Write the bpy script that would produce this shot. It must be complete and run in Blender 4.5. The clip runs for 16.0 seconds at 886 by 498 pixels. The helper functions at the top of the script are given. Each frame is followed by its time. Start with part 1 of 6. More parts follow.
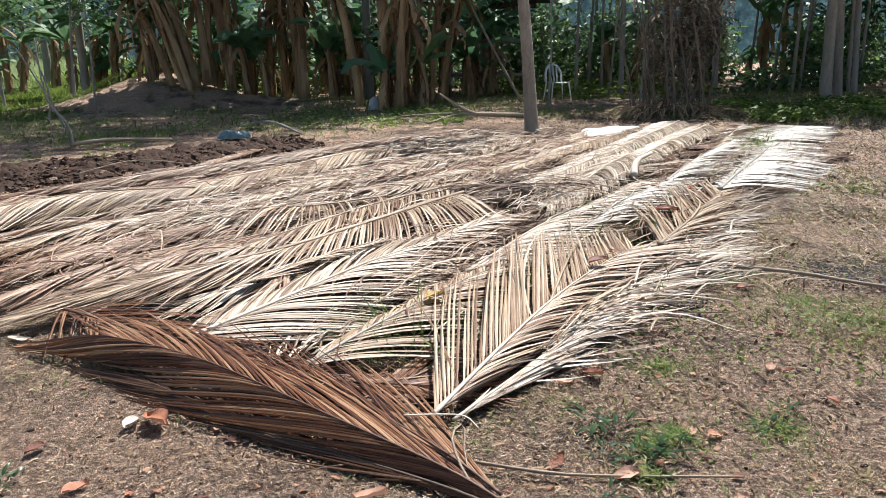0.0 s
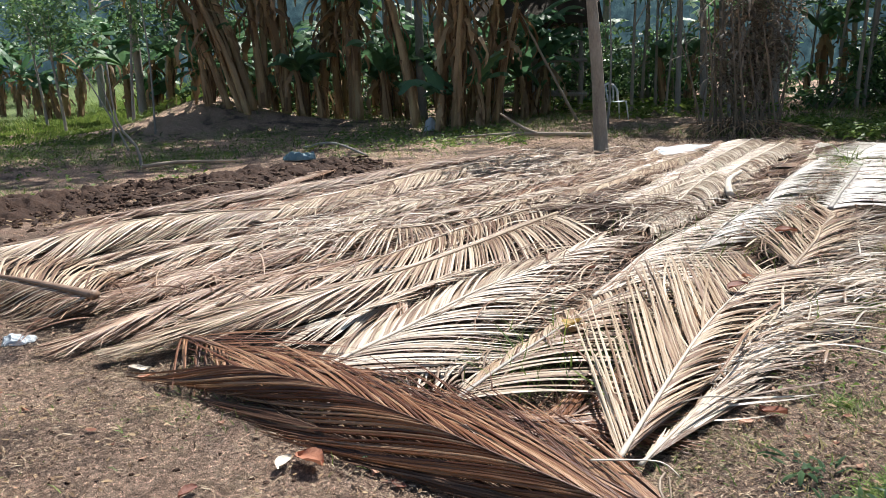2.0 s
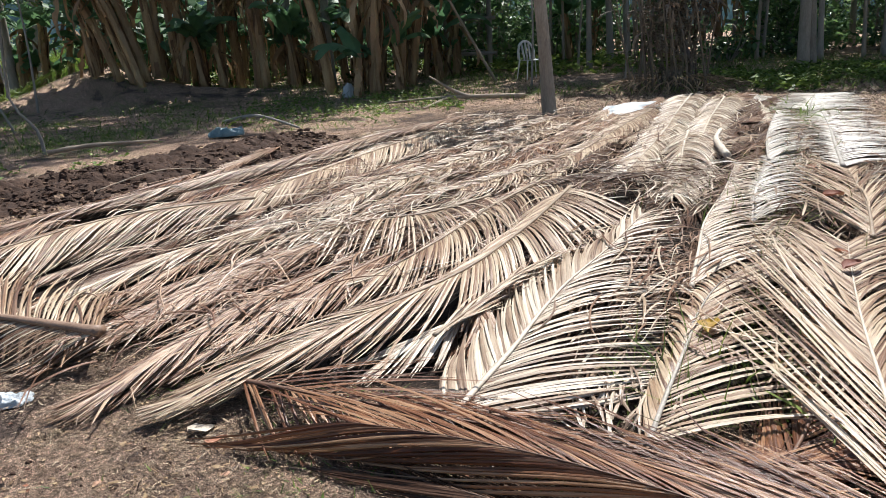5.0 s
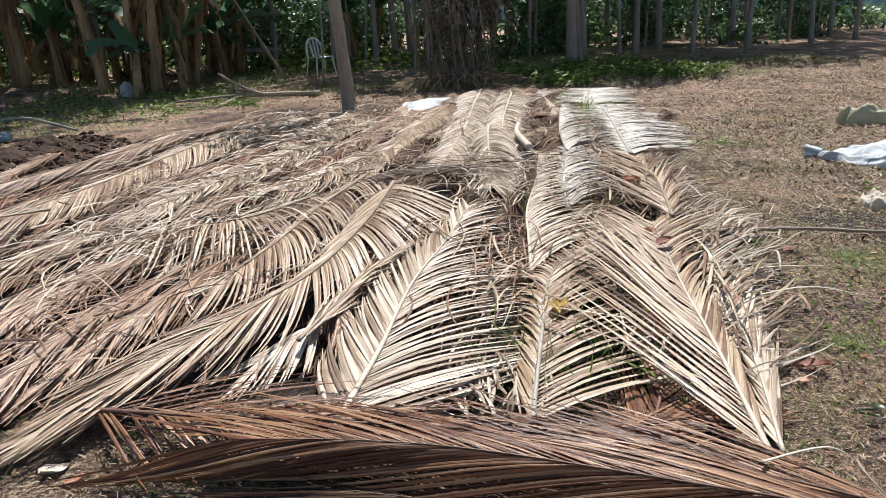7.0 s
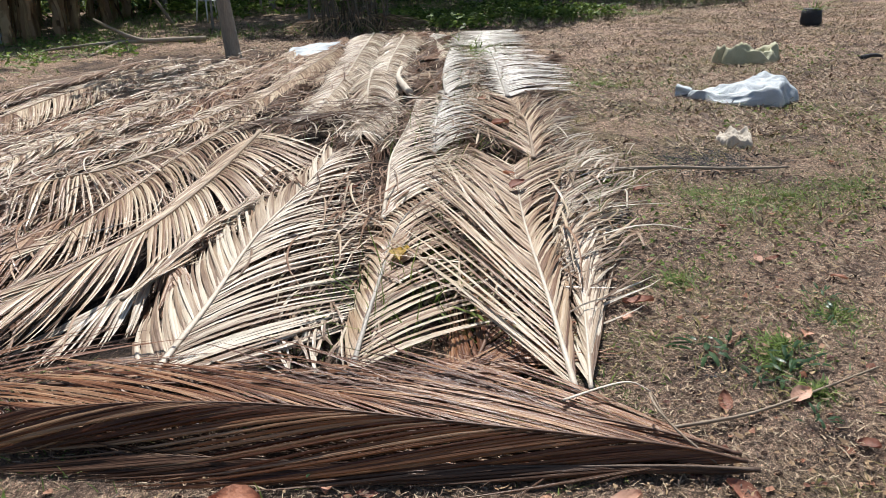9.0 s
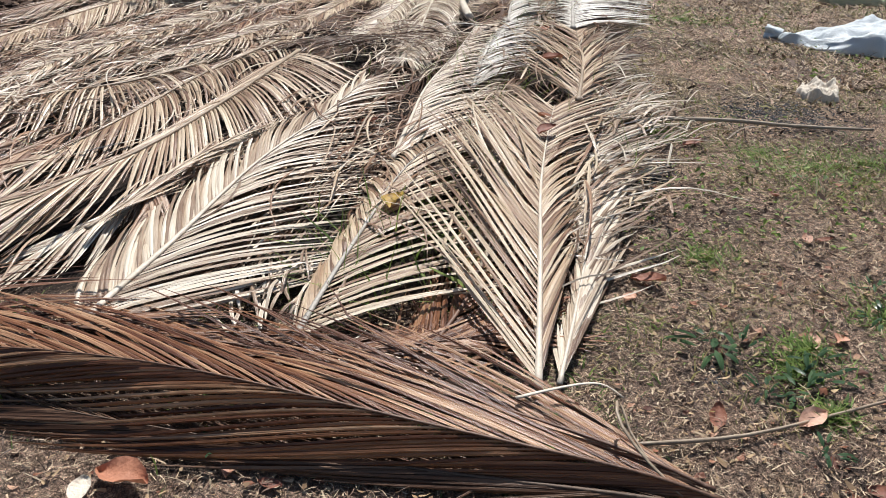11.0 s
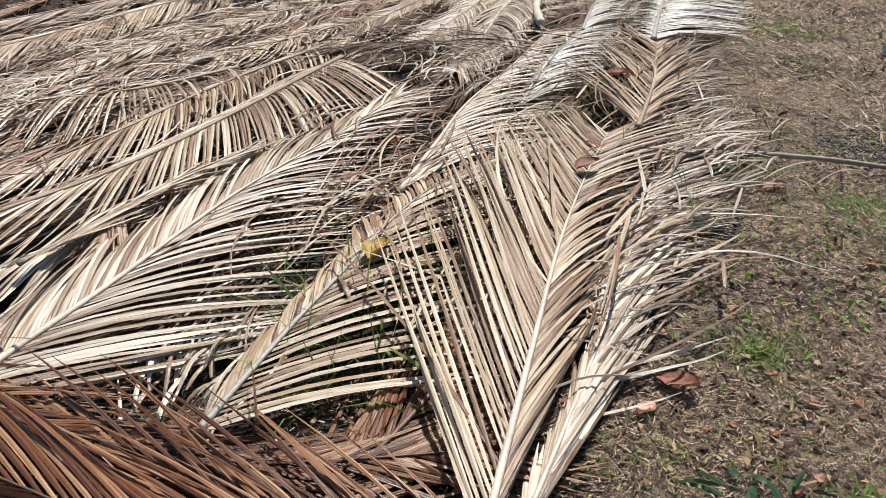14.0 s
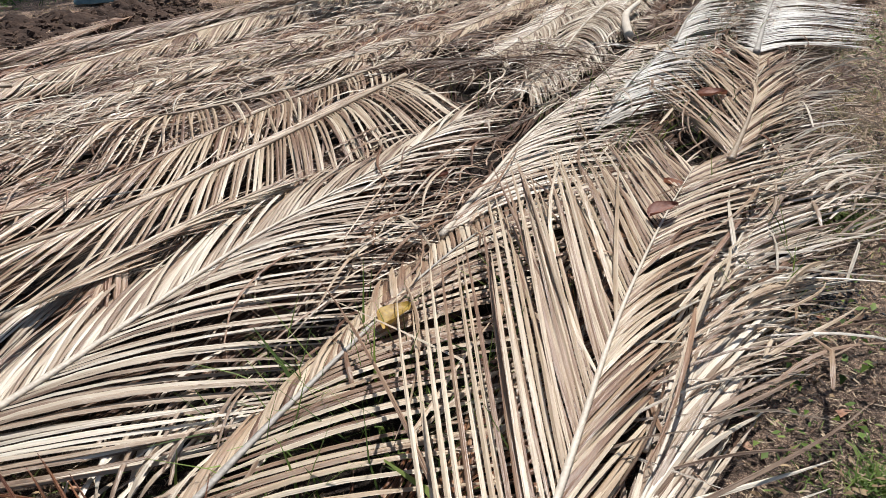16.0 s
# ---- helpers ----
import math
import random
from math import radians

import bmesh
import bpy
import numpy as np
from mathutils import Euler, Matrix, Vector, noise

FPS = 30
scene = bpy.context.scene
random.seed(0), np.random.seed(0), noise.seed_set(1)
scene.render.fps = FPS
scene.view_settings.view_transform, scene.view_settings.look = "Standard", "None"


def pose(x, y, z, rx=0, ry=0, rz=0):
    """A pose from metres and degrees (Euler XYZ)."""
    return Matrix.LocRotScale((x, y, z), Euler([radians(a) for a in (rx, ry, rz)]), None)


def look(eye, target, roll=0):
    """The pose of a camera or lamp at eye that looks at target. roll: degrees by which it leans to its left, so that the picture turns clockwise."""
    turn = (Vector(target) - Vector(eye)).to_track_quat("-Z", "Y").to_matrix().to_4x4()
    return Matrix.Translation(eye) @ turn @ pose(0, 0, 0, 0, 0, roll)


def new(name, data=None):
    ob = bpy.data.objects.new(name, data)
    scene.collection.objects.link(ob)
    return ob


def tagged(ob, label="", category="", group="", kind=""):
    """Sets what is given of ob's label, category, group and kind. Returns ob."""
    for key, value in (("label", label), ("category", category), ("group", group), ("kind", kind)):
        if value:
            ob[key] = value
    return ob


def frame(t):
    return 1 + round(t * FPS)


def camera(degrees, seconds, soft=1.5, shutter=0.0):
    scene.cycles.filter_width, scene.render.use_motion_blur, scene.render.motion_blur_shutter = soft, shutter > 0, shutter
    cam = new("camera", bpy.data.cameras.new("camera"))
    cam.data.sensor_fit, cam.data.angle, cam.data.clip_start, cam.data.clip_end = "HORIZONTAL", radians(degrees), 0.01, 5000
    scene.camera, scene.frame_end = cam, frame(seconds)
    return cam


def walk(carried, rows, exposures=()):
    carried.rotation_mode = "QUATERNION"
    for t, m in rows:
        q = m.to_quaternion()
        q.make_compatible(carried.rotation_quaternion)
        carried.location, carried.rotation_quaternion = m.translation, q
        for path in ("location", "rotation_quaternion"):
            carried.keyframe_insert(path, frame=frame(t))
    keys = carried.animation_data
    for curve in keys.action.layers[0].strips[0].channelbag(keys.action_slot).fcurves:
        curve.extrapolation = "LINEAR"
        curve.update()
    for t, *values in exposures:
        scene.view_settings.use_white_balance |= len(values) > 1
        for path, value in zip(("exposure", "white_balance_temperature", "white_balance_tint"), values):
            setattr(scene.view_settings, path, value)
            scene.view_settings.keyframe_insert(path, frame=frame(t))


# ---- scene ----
cam = camera(60.3, 16.0, soft=0.35)
METRES, EYE, TILT, LEAN, TURN = 8.0, 1.5, 0.0, 0.0, 0.0
PATH = [
    (0, (-0.007, 0.577, 1.303), (0.002, 2.513, 0.8), -1.1),
    (0.5, (-0.102, 0.608, 1.302), (-0.136, 2.547, 0.815), -1.1),
    (1, (-0.254, 0.632, 1.326), (-0.32, 2.578, 0.869), -1.3),
    (1.5, (-0.365, 0.67, 1.302), (-0.417, 2.622, 0.866), -1.3),
    (2, (-0.478, 0.791, 1.279), (-0.563, 2.738, 0.831), -1.8),
    (2.5, (-0.585, 0.951, 1.301), (-0.656, 2.898, 0.846), -3.2),
    (3, (-0.754, 1.01, 1.303), (-0.802, 2.958, 0.855), -3.6),
    (3.2, (-0.871, 1.032, 1.296), (-0.88, 2.984, 0.86), -3.4),
    (5.3, (-1.445, 1.522, 1.339), (-1.146, 3.415, 0.769), -3.2),
    (5.5, (-1.495, 1.537, 1.341), (-1.112, 3.415, 0.77), -3.0),
    (6, (-1.61, 1.542, 1.358), (-1.067, 3.384, 0.797), -2.7),
    (6.5, (-1.655, 1.551, 1.343), (-1.001, 3.345, 0.749), -2.7),
    (7, (-1.659, 1.547, 1.352), (-0.931, 3.314, 0.763), -2.4),
    (7.5, (-1.61, 1.527, 1.336), (-0.762, 3.23, 0.722), -1.9),
    (8, (-1.495, 1.504, 1.33), (-0.605, 3.167, 0.665), -2.0),
    (8.5, (-1.367, 1.477, 1.329), (-0.467, 3.123, 0.635), -2.0),
    (9, (-1.319, 1.453, 1.318), (-0.429, 3.09, 0.591), -2.4),
    (9.2, (-1.302, 1.458, 1.311), (-0.419, 3.086, 0.556), -2.6),
    (11.3, (-0.769, 1.628, 1.263), (-0.177, 3.311, 0.358), -1.0),
    (11.5, (-0.721, 1.639, 1.266), (-0.163, 3.33, 0.357), -1.3),
    (12, (-0.615, 1.713, 1.257), (-0.066, 3.42, 0.37), -1.2),
    (12.5, (-0.517, 1.871, 1.251), (0.01, 3.587, 0.37), 0.1),
    (13, (-0.469, 1.946, 1.233), (0.008, 3.67, 0.338), -0.3),
    (13.5, (-0.42, 1.98, 1.204), (0.048, 3.71, 0.315), -0.3),
    (14, (-0.337, 2.036, 1.196), (0.081, 3.779, 0.308), -0.8),
    (14.5, (-0.209, 2.121, 1.171), (0.082, 3.891, 0.285), -2.2),
    (15, (-0.114, 2.195, 1.167), (0.096, 3.974, 0.278), -2.9),
    (15.5, (-0.072, 2.306, 1.151), (0.098, 4.095, 0.274), -3.3),
    (16, (-0.072, 2.437, 1.153), (0.104, 4.233, 0.291), -2.9),
]
walk(cam, [(t, look(eye, target, roll)) for t, eye, target, roll in PATH], [(0.0, 0.72), (6.0, 0.55), (9.0, 0.4), (12.5, 0.38), (16.0, 0.24)])

# ---------------------------------------------------------------- light
world = bpy.data.worlds.new("sky")
scene.world = world
world.use_nodes = True
wn = world.node_tree
sky = wn.nodes.new("ShaderNodeTexSky")
sky.sky_type = "NISHITA"
sky.sun_disc = False
SUN_AZ, SUN_EL = 29.0, 57.0            # degrees east of straight ahead, and above the horizon
sky.sun_elevation = radians(SUN_EL)
sky.sun_rotation = radians(SUN_AZ)
wn.links.new(sky.outputs[0], wn.nodes["Background"].inputs[0])
wn.nodes["Background"].inputs[1].default_value = 0.074
sun = new("sun", bpy.data.lights.new("sun", "SUN"))
sun.data.energy = 5.0
sun.data.angle = radians(0.55)
sun.data.color = (1.0, 0.985, 0.955)
to_sun = Vector((math.sin(radians(SUN_AZ)) * math.cos(radians(SUN_EL)), math.cos(radians(SUN_AZ)) * math.cos(radians(SUN_EL)), math.sin(radians(SUN_EL))))
sun.rotation_euler = to_sun.to_track_quat("Z", "Y").to_euler()


# ---------------------------------------------------------------- materials
def surface(name, stops, scale=8.0, rough=0.7, bump=0.2, fine=60.0, vary="", amount=0.5, spec=0.4, big=0.9, stretch=(1, 1, 1), metal=0.0, thin=0.0, blade=False):
    """A principled material: colours along a ramp driven by noise at two scales, with bump.
    vary: 'piece' or 'island' shifts the ramp for each object or each loose mesh."""
    m = bpy.data.materials.new(name)
    m.use_nodes = True
    nt = m.node_tree
    nodes, link = nt.nodes, nt.links.new
    bsdf = nodes["Principled BSDF"]
    co = nodes.new("ShaderNodeTexCoord")
    mp = nodes.new("ShaderNodeMapping")
    mp.inputs["Scale"].default_value = stretch
    link(co.outputs["Object"], mp.inputs[0])
    n1 = nodes.new("ShaderNodeTexNoise")
    n1.inputs["Scale"].default_value, n1.inputs["Detail"].default_value = scale, 6
    n2 = nodes.new("ShaderNodeTexNoise")
    n2.inputs["Scale"].default_value, n2.inputs["Detail"].default_value = fine, 5
    n3 = nodes.new("ShaderNodeTexNoise")
    n3.inputs["Scale"].default_value, n3.inputs["Detail"].default_value = big, 3
    for n in (n1, n2, n3):
        link(mp.outputs[0], n.inputs["Vector"])
    if blade:
        # veins and stains that run along each blade
        vein = nodes.new("ShaderNodeMapping")
        vein.inputs["Scale"].default_value = (3.0, 420.0, 1.0)
        link(co.outputs["UV"], vein.inputs[0])
        n2.inputs["Scale"].default_value = 1.0
        link(vein.outputs[0], n2.inputs["Vector"])
        stain = nodes.new("ShaderNodeMapping")
        stain.inputs["Scale"].default_value = (7.0, 60.0, 1.0)
        link(co.outputs["UV"], stain.inputs[0])
        n1.inputs["Scale"].default_value = 1.0
        link(stain.outputs[0], n1.inputs["Vector"])

    def mixed(a, b, f):
        x = nodes.new("ShaderNodeMix")
        x.inputs[0].default_value = f
        link(a, x.inputs[2])
        link(b, x.inputs[3])
        return x.outputs[0]

    val = mixed(mixed(n1.outputs[0], n2.outputs[0], 0.45), n3.outputs[0], 0.3)
    if vary:
        if vary == "piece":
            rnd = nodes.new("ShaderNodeObjectInfo").outputs["Random"]
        else:
            rnd = nodes.new("ShaderNodeNewGeometry").outputs["Random Per Island"]
        val = mixed(val, rnd, amount)
    ramp = nodes.new("ShaderNodeValToRGB")
    els = ramp.color_ramp.elements
    while len(els) < len(stops):
        els.new(0.5)
    for e, (p, c) in zip(els, stops):
        e.position, e.color = p, (*c, 1)
    link(val, ramp.inputs[0])
    link(ramp.outputs[0], bsdf.inputs["Base Color"])
    bsdf.inputs["Roughness"].default_value = rough
    bsdf.inputs["Specular IOR Level"].default_value = spec
    bsdf.inputs["Metallic"].default_value = metal
    if bump:
        bp = nodes.new("ShaderNodeBump")
        bp.inputs["Strength"].default_value, bp.inputs["Distance"].default_value = bump, 0.01
        link(n2.outputs[0], bp.inputs["Height"])
        link(bp.outputs[0], bsdf.inputs["Normal"])
    if thin:
        out = nodes["Material Output"]
        tr = nodes.new("ShaderNodeBsdfTranslucent")
        link(ramp.outputs[0], tr.inputs[0])
        ms = nodes.new("ShaderNodeMixShader")
        ms.inputs[0].default_value = thin
        link(bsdf.outputs[0], ms.inputs[1])
        link(tr.outputs[0], ms.inputs[2])
        link(ms.outputs[0], out.inputs[0])
    return m


TONES = {
    "straw": [(0.28, (0.10, 0.043, 0.024)), (0.40, (0.25, 0.145, 0.088)), (0.53, (0.45, 0.325, 0.212)), (0.70, (0.70, 0.585, 0.44))],
    "pale": [(0.27, (0.12, 0.062, 0.038)), (0.39, (0.30, 0.205, 0.138)), (0.52, (0.52, 0.415, 0.305)), (0.70, (0.76, 0.68, 0.56))],
    "brown": [(0.28, (0.038, 0.012, 0.006)), (0.42, (0.115, 0.039, 0.015)), (0.55, (0.235, 0.10, 0.044)), (0.70, (0.50, 0.31, 0.18))],
    "russet": [(0.27, (0.075, 0.029, 0.016)), (0.40, (0.19, 0.094, 0.054)), (0.53, (0.35, 0.212, 0.134)), (0.72, (0.58, 0.43, 0.305))],
    # dark brown that also carries the shade under and between fronds
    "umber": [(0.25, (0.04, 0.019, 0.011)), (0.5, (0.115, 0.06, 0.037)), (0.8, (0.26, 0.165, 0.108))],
    "grey": [(0.25, (0.20, 0.155, 0.12)), (0.39, (0.38, 0.325, 0.27)), (0.52, (0.57, 0.52, 0.455)), (0.70, (0.75, 0.72, 0.66))],
}
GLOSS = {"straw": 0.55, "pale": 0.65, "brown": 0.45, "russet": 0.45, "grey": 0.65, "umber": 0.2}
LEAF = {}
for tone, stops in TONES.items():
    for vary in ("piece", "island"):
        LEAF[tone, vary] = surface("leaflet_" + tone + "_" + vary, stops, 14, 0.36, 0.4, 90, vary, 0.34, GLOSS[tone], 1.3, thin=0.05, blade=True)
RACHIS = {
    "straw": surface("rachis_straw", [(0.3, (0.16, 0.11, 0.07)), (0.6, (0.36, 0.28, 0.20))], 9, 0.5, 0.3, 80),
    "pale": surface("rachis_pale", [(0.3, (0.36, 0.30, 0.225)), (0.6, (0.64, 0.56, 0.46))], 9, 0.5, 0.3, 80),
    "brown": surface("rachis_brown", [(0.3, (0.06, 0.03, 0.02)), (0.6, (0.15, 0.08, 0.05))], 9, 0.5, 0.3, 80),
    "russet": surface("rachis_russet", [(0.3, (0.14, 0.085, 0.055)), (0.6, (0.30, 0.2, 0.14))], 9, 0.5, 0.3, 80),
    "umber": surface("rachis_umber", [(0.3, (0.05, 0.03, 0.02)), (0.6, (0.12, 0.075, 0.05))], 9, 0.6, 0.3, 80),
    "grey": surface("rachis_grey", [(0.3, (0.2, 0.18, 0.155)), (0.6, (0.42, 0.38, 0.33))], 9, 0.5, 0.3, 80),
}
M_GREEN = surface("green_leaf", [(0.25, (0.025, 0.055, 0.03)), (0.5, (0.05, 0.10, 0.045)), (0.8, (0.12, 0.19, 0.07))], 5, 0.32, 0.15, 40, "island", 0.45, thin=0.35)
M_GRASS = surface("grass", [(0.25, (0.06, 0.10, 0.02)), (0.5, (0.14, 0.22, 0.04)), (0.8, (0.26, 0.33, 0.08))], 5, 0.6, 0.0, 40, "island", 0.55, thin=0.3)
M_OLIVE = surface("olive_grass", [(0.25, (0.08, 0.072, 0.022)), (0.5, (0.19, 0.17, 0.055)), (0.8, (0.38, 0.31, 0.12))], 5, 0.6, 0.0, 40, "island", 0.55, thin=0.2)
M_STRAW = surface("dry_straw", [(0.2, (0.035, 0.018, 0.012)), (0.46, (0.125, 0.07, 0.045)), (0.56, (0.27, 0.175, 0.11)), (0.70, (0.45, 0.33, 0.215)), (0.84, (0.56, 0.44, 0.30))], 5, 0.7, 0.0, 40, "island", 0.7)
M_CANOPY = surface("canopy_leaf", [(0.25, (0.045, 0.095, 0.045)), (0.55, (0.095, 0.18, 0.07)), (0.85, (0.21, 0.32, 0.10))], 3, 0.4, 0.0, 30, "island", 0.6, thin=0.45)
M_BANANA = surface("banana_leaf", [(0.25, (0.05, 0.11, 0.06)), (0.5, (0.095, 0.195, 0.09)), (0.8, (0.20, 0.31, 0.12))], 4, 0.5, 0.2, 50, "island", 0.3, thin=0.4)
M_DRYLEAF = surface("dry_banana_leaf", [(0.2, (0.11, 0.065, 0.035)), (0.5, (0.30, 0.19, 0.10)), (0.85, (0.52, 0.38, 0.22))], 6, 0.75, 0.4, 40, "island", 0.5, thin=0.15)
M_STEM = surface("banana_stem", [(0.28, (0.08, 0.05, 0.027)), (0.45, (0.27, 0.175, 0.09)), (0.6, (0.46, 0.34, 0.18)), (0.8, (0.60, 0.50, 0.29))], 3.0, 0.7, 0.8, 30, "island", 0.2, stretch=(5, 5, 0.35))
M_BARK = surface("bark", [(0.25, (0.12, 0.10, 0.08)), (0.5, (0.28, 0.245, 0.20)), (0.8, (0.44, 0.40, 0.34))], 6, 0.85, 0.9, 30, stretch=(2, 2, 0.6))
M_DARKBARK = surface("dark_bark", [(0.25, (0.12, 0.11, 0.10)), (0.5, (0.27, 0.25, 0.22)), (0.8, (0.44, 0.41, 0.37))], 5, 0.9, 0.8, 25, stretch=(2, 2, 0.5))
M_WOOD = surface("weathered_wood", [(0.25, (0.12, 0.09, 0.065)), (0.5, (0.30, 0.24, 0.18)), (0.8, (0.48, 0.41, 0.33))], 9, 0.8, 0.6, 50)
M_CLOD = surface("soil_clod", [(0.25, (0.025, 0.013, 0.008)), (0.5, (0.065, 0.035, 0.022)), (0.8, (0.14, 0.083, 0.054))], 6, 0.95, 0.9, 45, "island", 0.4)
M_WHITEPLASTIC = surface("white_plastic", [(0.3, (0.62, 0.63, 0.63)), (0.7, (0.8, 0.81, 0.81))], 4, 0.4, 0.05, 30)
M_SACK = surface("woven_sack", [(0.3, (0.34, 0.38, 0.41)), (0.7, (0.56, 0.60, 0.62))], 7, 0.45, 0.5, 160)
M_YSACK = surface("yellow_sack", [(0.3, (0.36, 0.34, 0.2)), (0.7, (0.58, 0.56, 0.38))], 7, 0.55, 0.5, 160)
M_BLUEBAG = surface("blue_plastic", [(0.3, (0.05, 0.11, 0.13)), (0.7, (0.2, 0.32, 0.36))], 6, 0.35, 0.4, 50)
M_CLOTH = surface("pale_cloth", [(0.3, (0.48, 0.40, 0.32)), (0.7, (0.76, 0.69, 0.58))], 9, 0.9, 0.5, 120)
M_RED = surface("red_dead_leaf", [(0.25, (0.17, 0.06, 0.04)), (0.5, (0.44, 0.19, 0.11)), (0.8, (0.66, 0.42, 0.31))], 14, 0.6, 0.5, 60, "piece", 0.45, thin=0.15)
M_CRUMB = surface("leaf_crumb", [(0.25, (0.10, 0.035, 0.022)), (0.5, (0.30, 0.12, 0.065)), (0.8, (0.58, 0.36, 0.24))], 20, 0.7, 0.4, 80, "island", 0.5, thin=0.15)
M_YELLOW = surface("yellow_dead_leaf", [(0.32, (0.2, 0.11, 0.05)), (0.5, (0.42, 0.27, 0.06)), (0.65, (0.62, 0.42, 0.05))], 12, 0.5, 0.4, 60, thin=0.2)
M_CHAR = surface("charcoal", [(0.3, (0.012, 0.012, 0.014)), (0.7, (0.05, 0.05, 0.055))], 20, 0.7, 0.8, 90, "island", 0.5)
M_THATCH = surface("thatch", [(0.3, (0.04, 0.03, 0.022)), (0.7, (0.12, 0.09, 0.06))], 8, 0.9, 0.8, 50, "island", 0.4)


def ground_material():
    m = bpy.data.materials.new("soil")
    m.use_nodes = True
    nt = m.node_tree
    nodes, link = nt.nodes, nt.links.new
    bsdf = nodes["Principled BSDF"]
    co = nodes.new("ShaderNodeTexCoord").outputs["Object"]

    def nz(scale, detail=6, rough=0.6):
        n = nodes.new("ShaderNodeTexNoise")
        n.inputs["Scale"].default_value, n.inputs["Detail"].default_value, n.inputs["Roughness"].default_value = scale, detail, rough
        link(co, n.inputs["Vector"])
        return n.outputs[0]

    def rampof(v, *stops):
        r = nodes.new("ShaderNodeValToRGB")
        while len(r.color_ramp.elements) < len(stops):
            r.color_ramp.elements.new(0.5)
        for e, (p, c) in zip(r.color_ramp.elements, stops):
            e.position, e.color = p, (*c, 1)
        link(v, r.inputs[0])
        return r.outputs[0]

    def mix(a, b, f):
        x = nodes.new("ShaderNodeMix")
        x.data_type = "RGBA"
        link(f, x.inputs[0])
        link(a, x.inputs[6])
        link(b, x.inputs[7])
        return x.outputs[2]

    soil = rampof(nz(14, 10, 0.75), (0.3, (0.145, 0.082, 0.057)), (0.5, (0.40, 0.26, 0.185)), (0.7, (0.62, 0.46, 0.35)))
    litter = rampof(nz(110, 8, 0.8), (0.38, (0.10, 0.062, 0.044)), (0.5, (0.33, 0.22, 0.155)), (0.64, (0.62, 0.48, 0.35)))
    green = rampof(nz(60, 6, 0.75), (0.35, (0.045, 0.05, 0.02)), (0.6, (0.12, 0.13, 0.05)))
    c = mix(soil, litter, rampof(nz(2.6, 8, 0.7), (0.4, (0.15,) * 3), (0.6, (0.9,) * 3)))
    c = mix(c, green, rampof(nz(0.6, 8, 0.72), (0.52, (0,) * 3), (0.66, (0.6,) * 3)))
    damp = rampof(nz(1.3, 8, 0.7), (0.40, (0.0,) * 3), (0.50, (1,) * 3))
    dark = rampof(nz(30, 8, 0.75), (0.3, (0.05, 0.034, 0.026)), (0.7, (0.19, 0.135, 0.105)))
    c = mix(dark, c, damp)
    # dark soil where the mat lies, deepened for the shade in its gaps; ragged edge
    sep = nodes.new("ShaderNodeSeparateXYZ")
    link(co, sep.inputs[0])

    def math_node(op, a, b):
        x = nodes.new("ShaderNodeMath")
        x.operation = op
        for k, q in enumerate((a, b)):
            if isinstance(q, float):
                x.inputs[k].default_value = q
            else:
                link(q, x.inputs[k])
        return x.outputs[0]

    def ramp_range(v, a, b):
        x = nodes.new("ShaderNodeMapRange")
        x.inputs[1].default_value, x.inputs[2].default_value = a, b
        link(v, x.inputs[0])
        return x.outputs[0]

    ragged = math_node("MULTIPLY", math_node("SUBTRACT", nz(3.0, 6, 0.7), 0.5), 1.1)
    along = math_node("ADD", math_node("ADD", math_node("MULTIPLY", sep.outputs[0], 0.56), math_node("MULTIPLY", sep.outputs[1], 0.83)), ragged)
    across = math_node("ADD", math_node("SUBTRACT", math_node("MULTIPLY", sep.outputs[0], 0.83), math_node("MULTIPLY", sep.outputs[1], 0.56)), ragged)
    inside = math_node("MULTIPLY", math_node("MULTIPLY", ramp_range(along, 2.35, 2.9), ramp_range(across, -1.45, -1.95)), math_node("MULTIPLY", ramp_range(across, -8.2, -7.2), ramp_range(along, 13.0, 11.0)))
    shaded_soil = rampof(nz(38, 8, 0.75), (0.35, (0.014, 0.010, 0.008)), (0.65, (0.07, 0.045, 0.033)))
    c = mix(c, shaded_soil, inside)
    grit = rampof(nz(240, 6, 0.85), (0.38, (0.22,) * 3), (0.5, (0.9,) * 3), (0.62, (2.6,) * 3))
    chips = rampof(nz(45, 8, 0.85), (0.38, (0.4,) * 3), (0.5, (1.0,) * 3), (0.62, (2.2,) * 3))
    for k in (grit, chips):
        x = nodes.new("ShaderNodeMix")
        x.data_type, x.blend_type = "RGBA", "MULTIPLY"
        x.inputs[0].default_value = 1.0
        link(c, x.inputs[6])
        link(k, x.inputs[7])
        c = x.outputs[2]
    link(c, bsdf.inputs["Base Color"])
    bsdf.inputs["Roughness"].default_value = 0.92
    bsdf.inputs["Specular IOR Level"].default_value = 0.25
    bp = nodes.new("ShaderNodeBump")
    bp.inputs["Strength"].default_value, bp.inputs["Distance"].default_value = 1.0, 0.06
    link(nz(32, 10, 0.85), bp.inputs["Height"])
    link(bp.outputs[0], bsdf.inputs["Normal"])
    return m


M_SOIL = ground_material()


# ---------------------------------------------------------------- mesh helpers
def mesh_of(name, verts, faces, material, smooth=False):
    me = bpy.data.meshes.new(name)
    me.from_pydata(verts, [], faces)
    me.materials.append(material)
    if smooth:
        me.polygons.foreach_set("use_smooth", [True] * len(me.polygons))
    me.update()
    return me


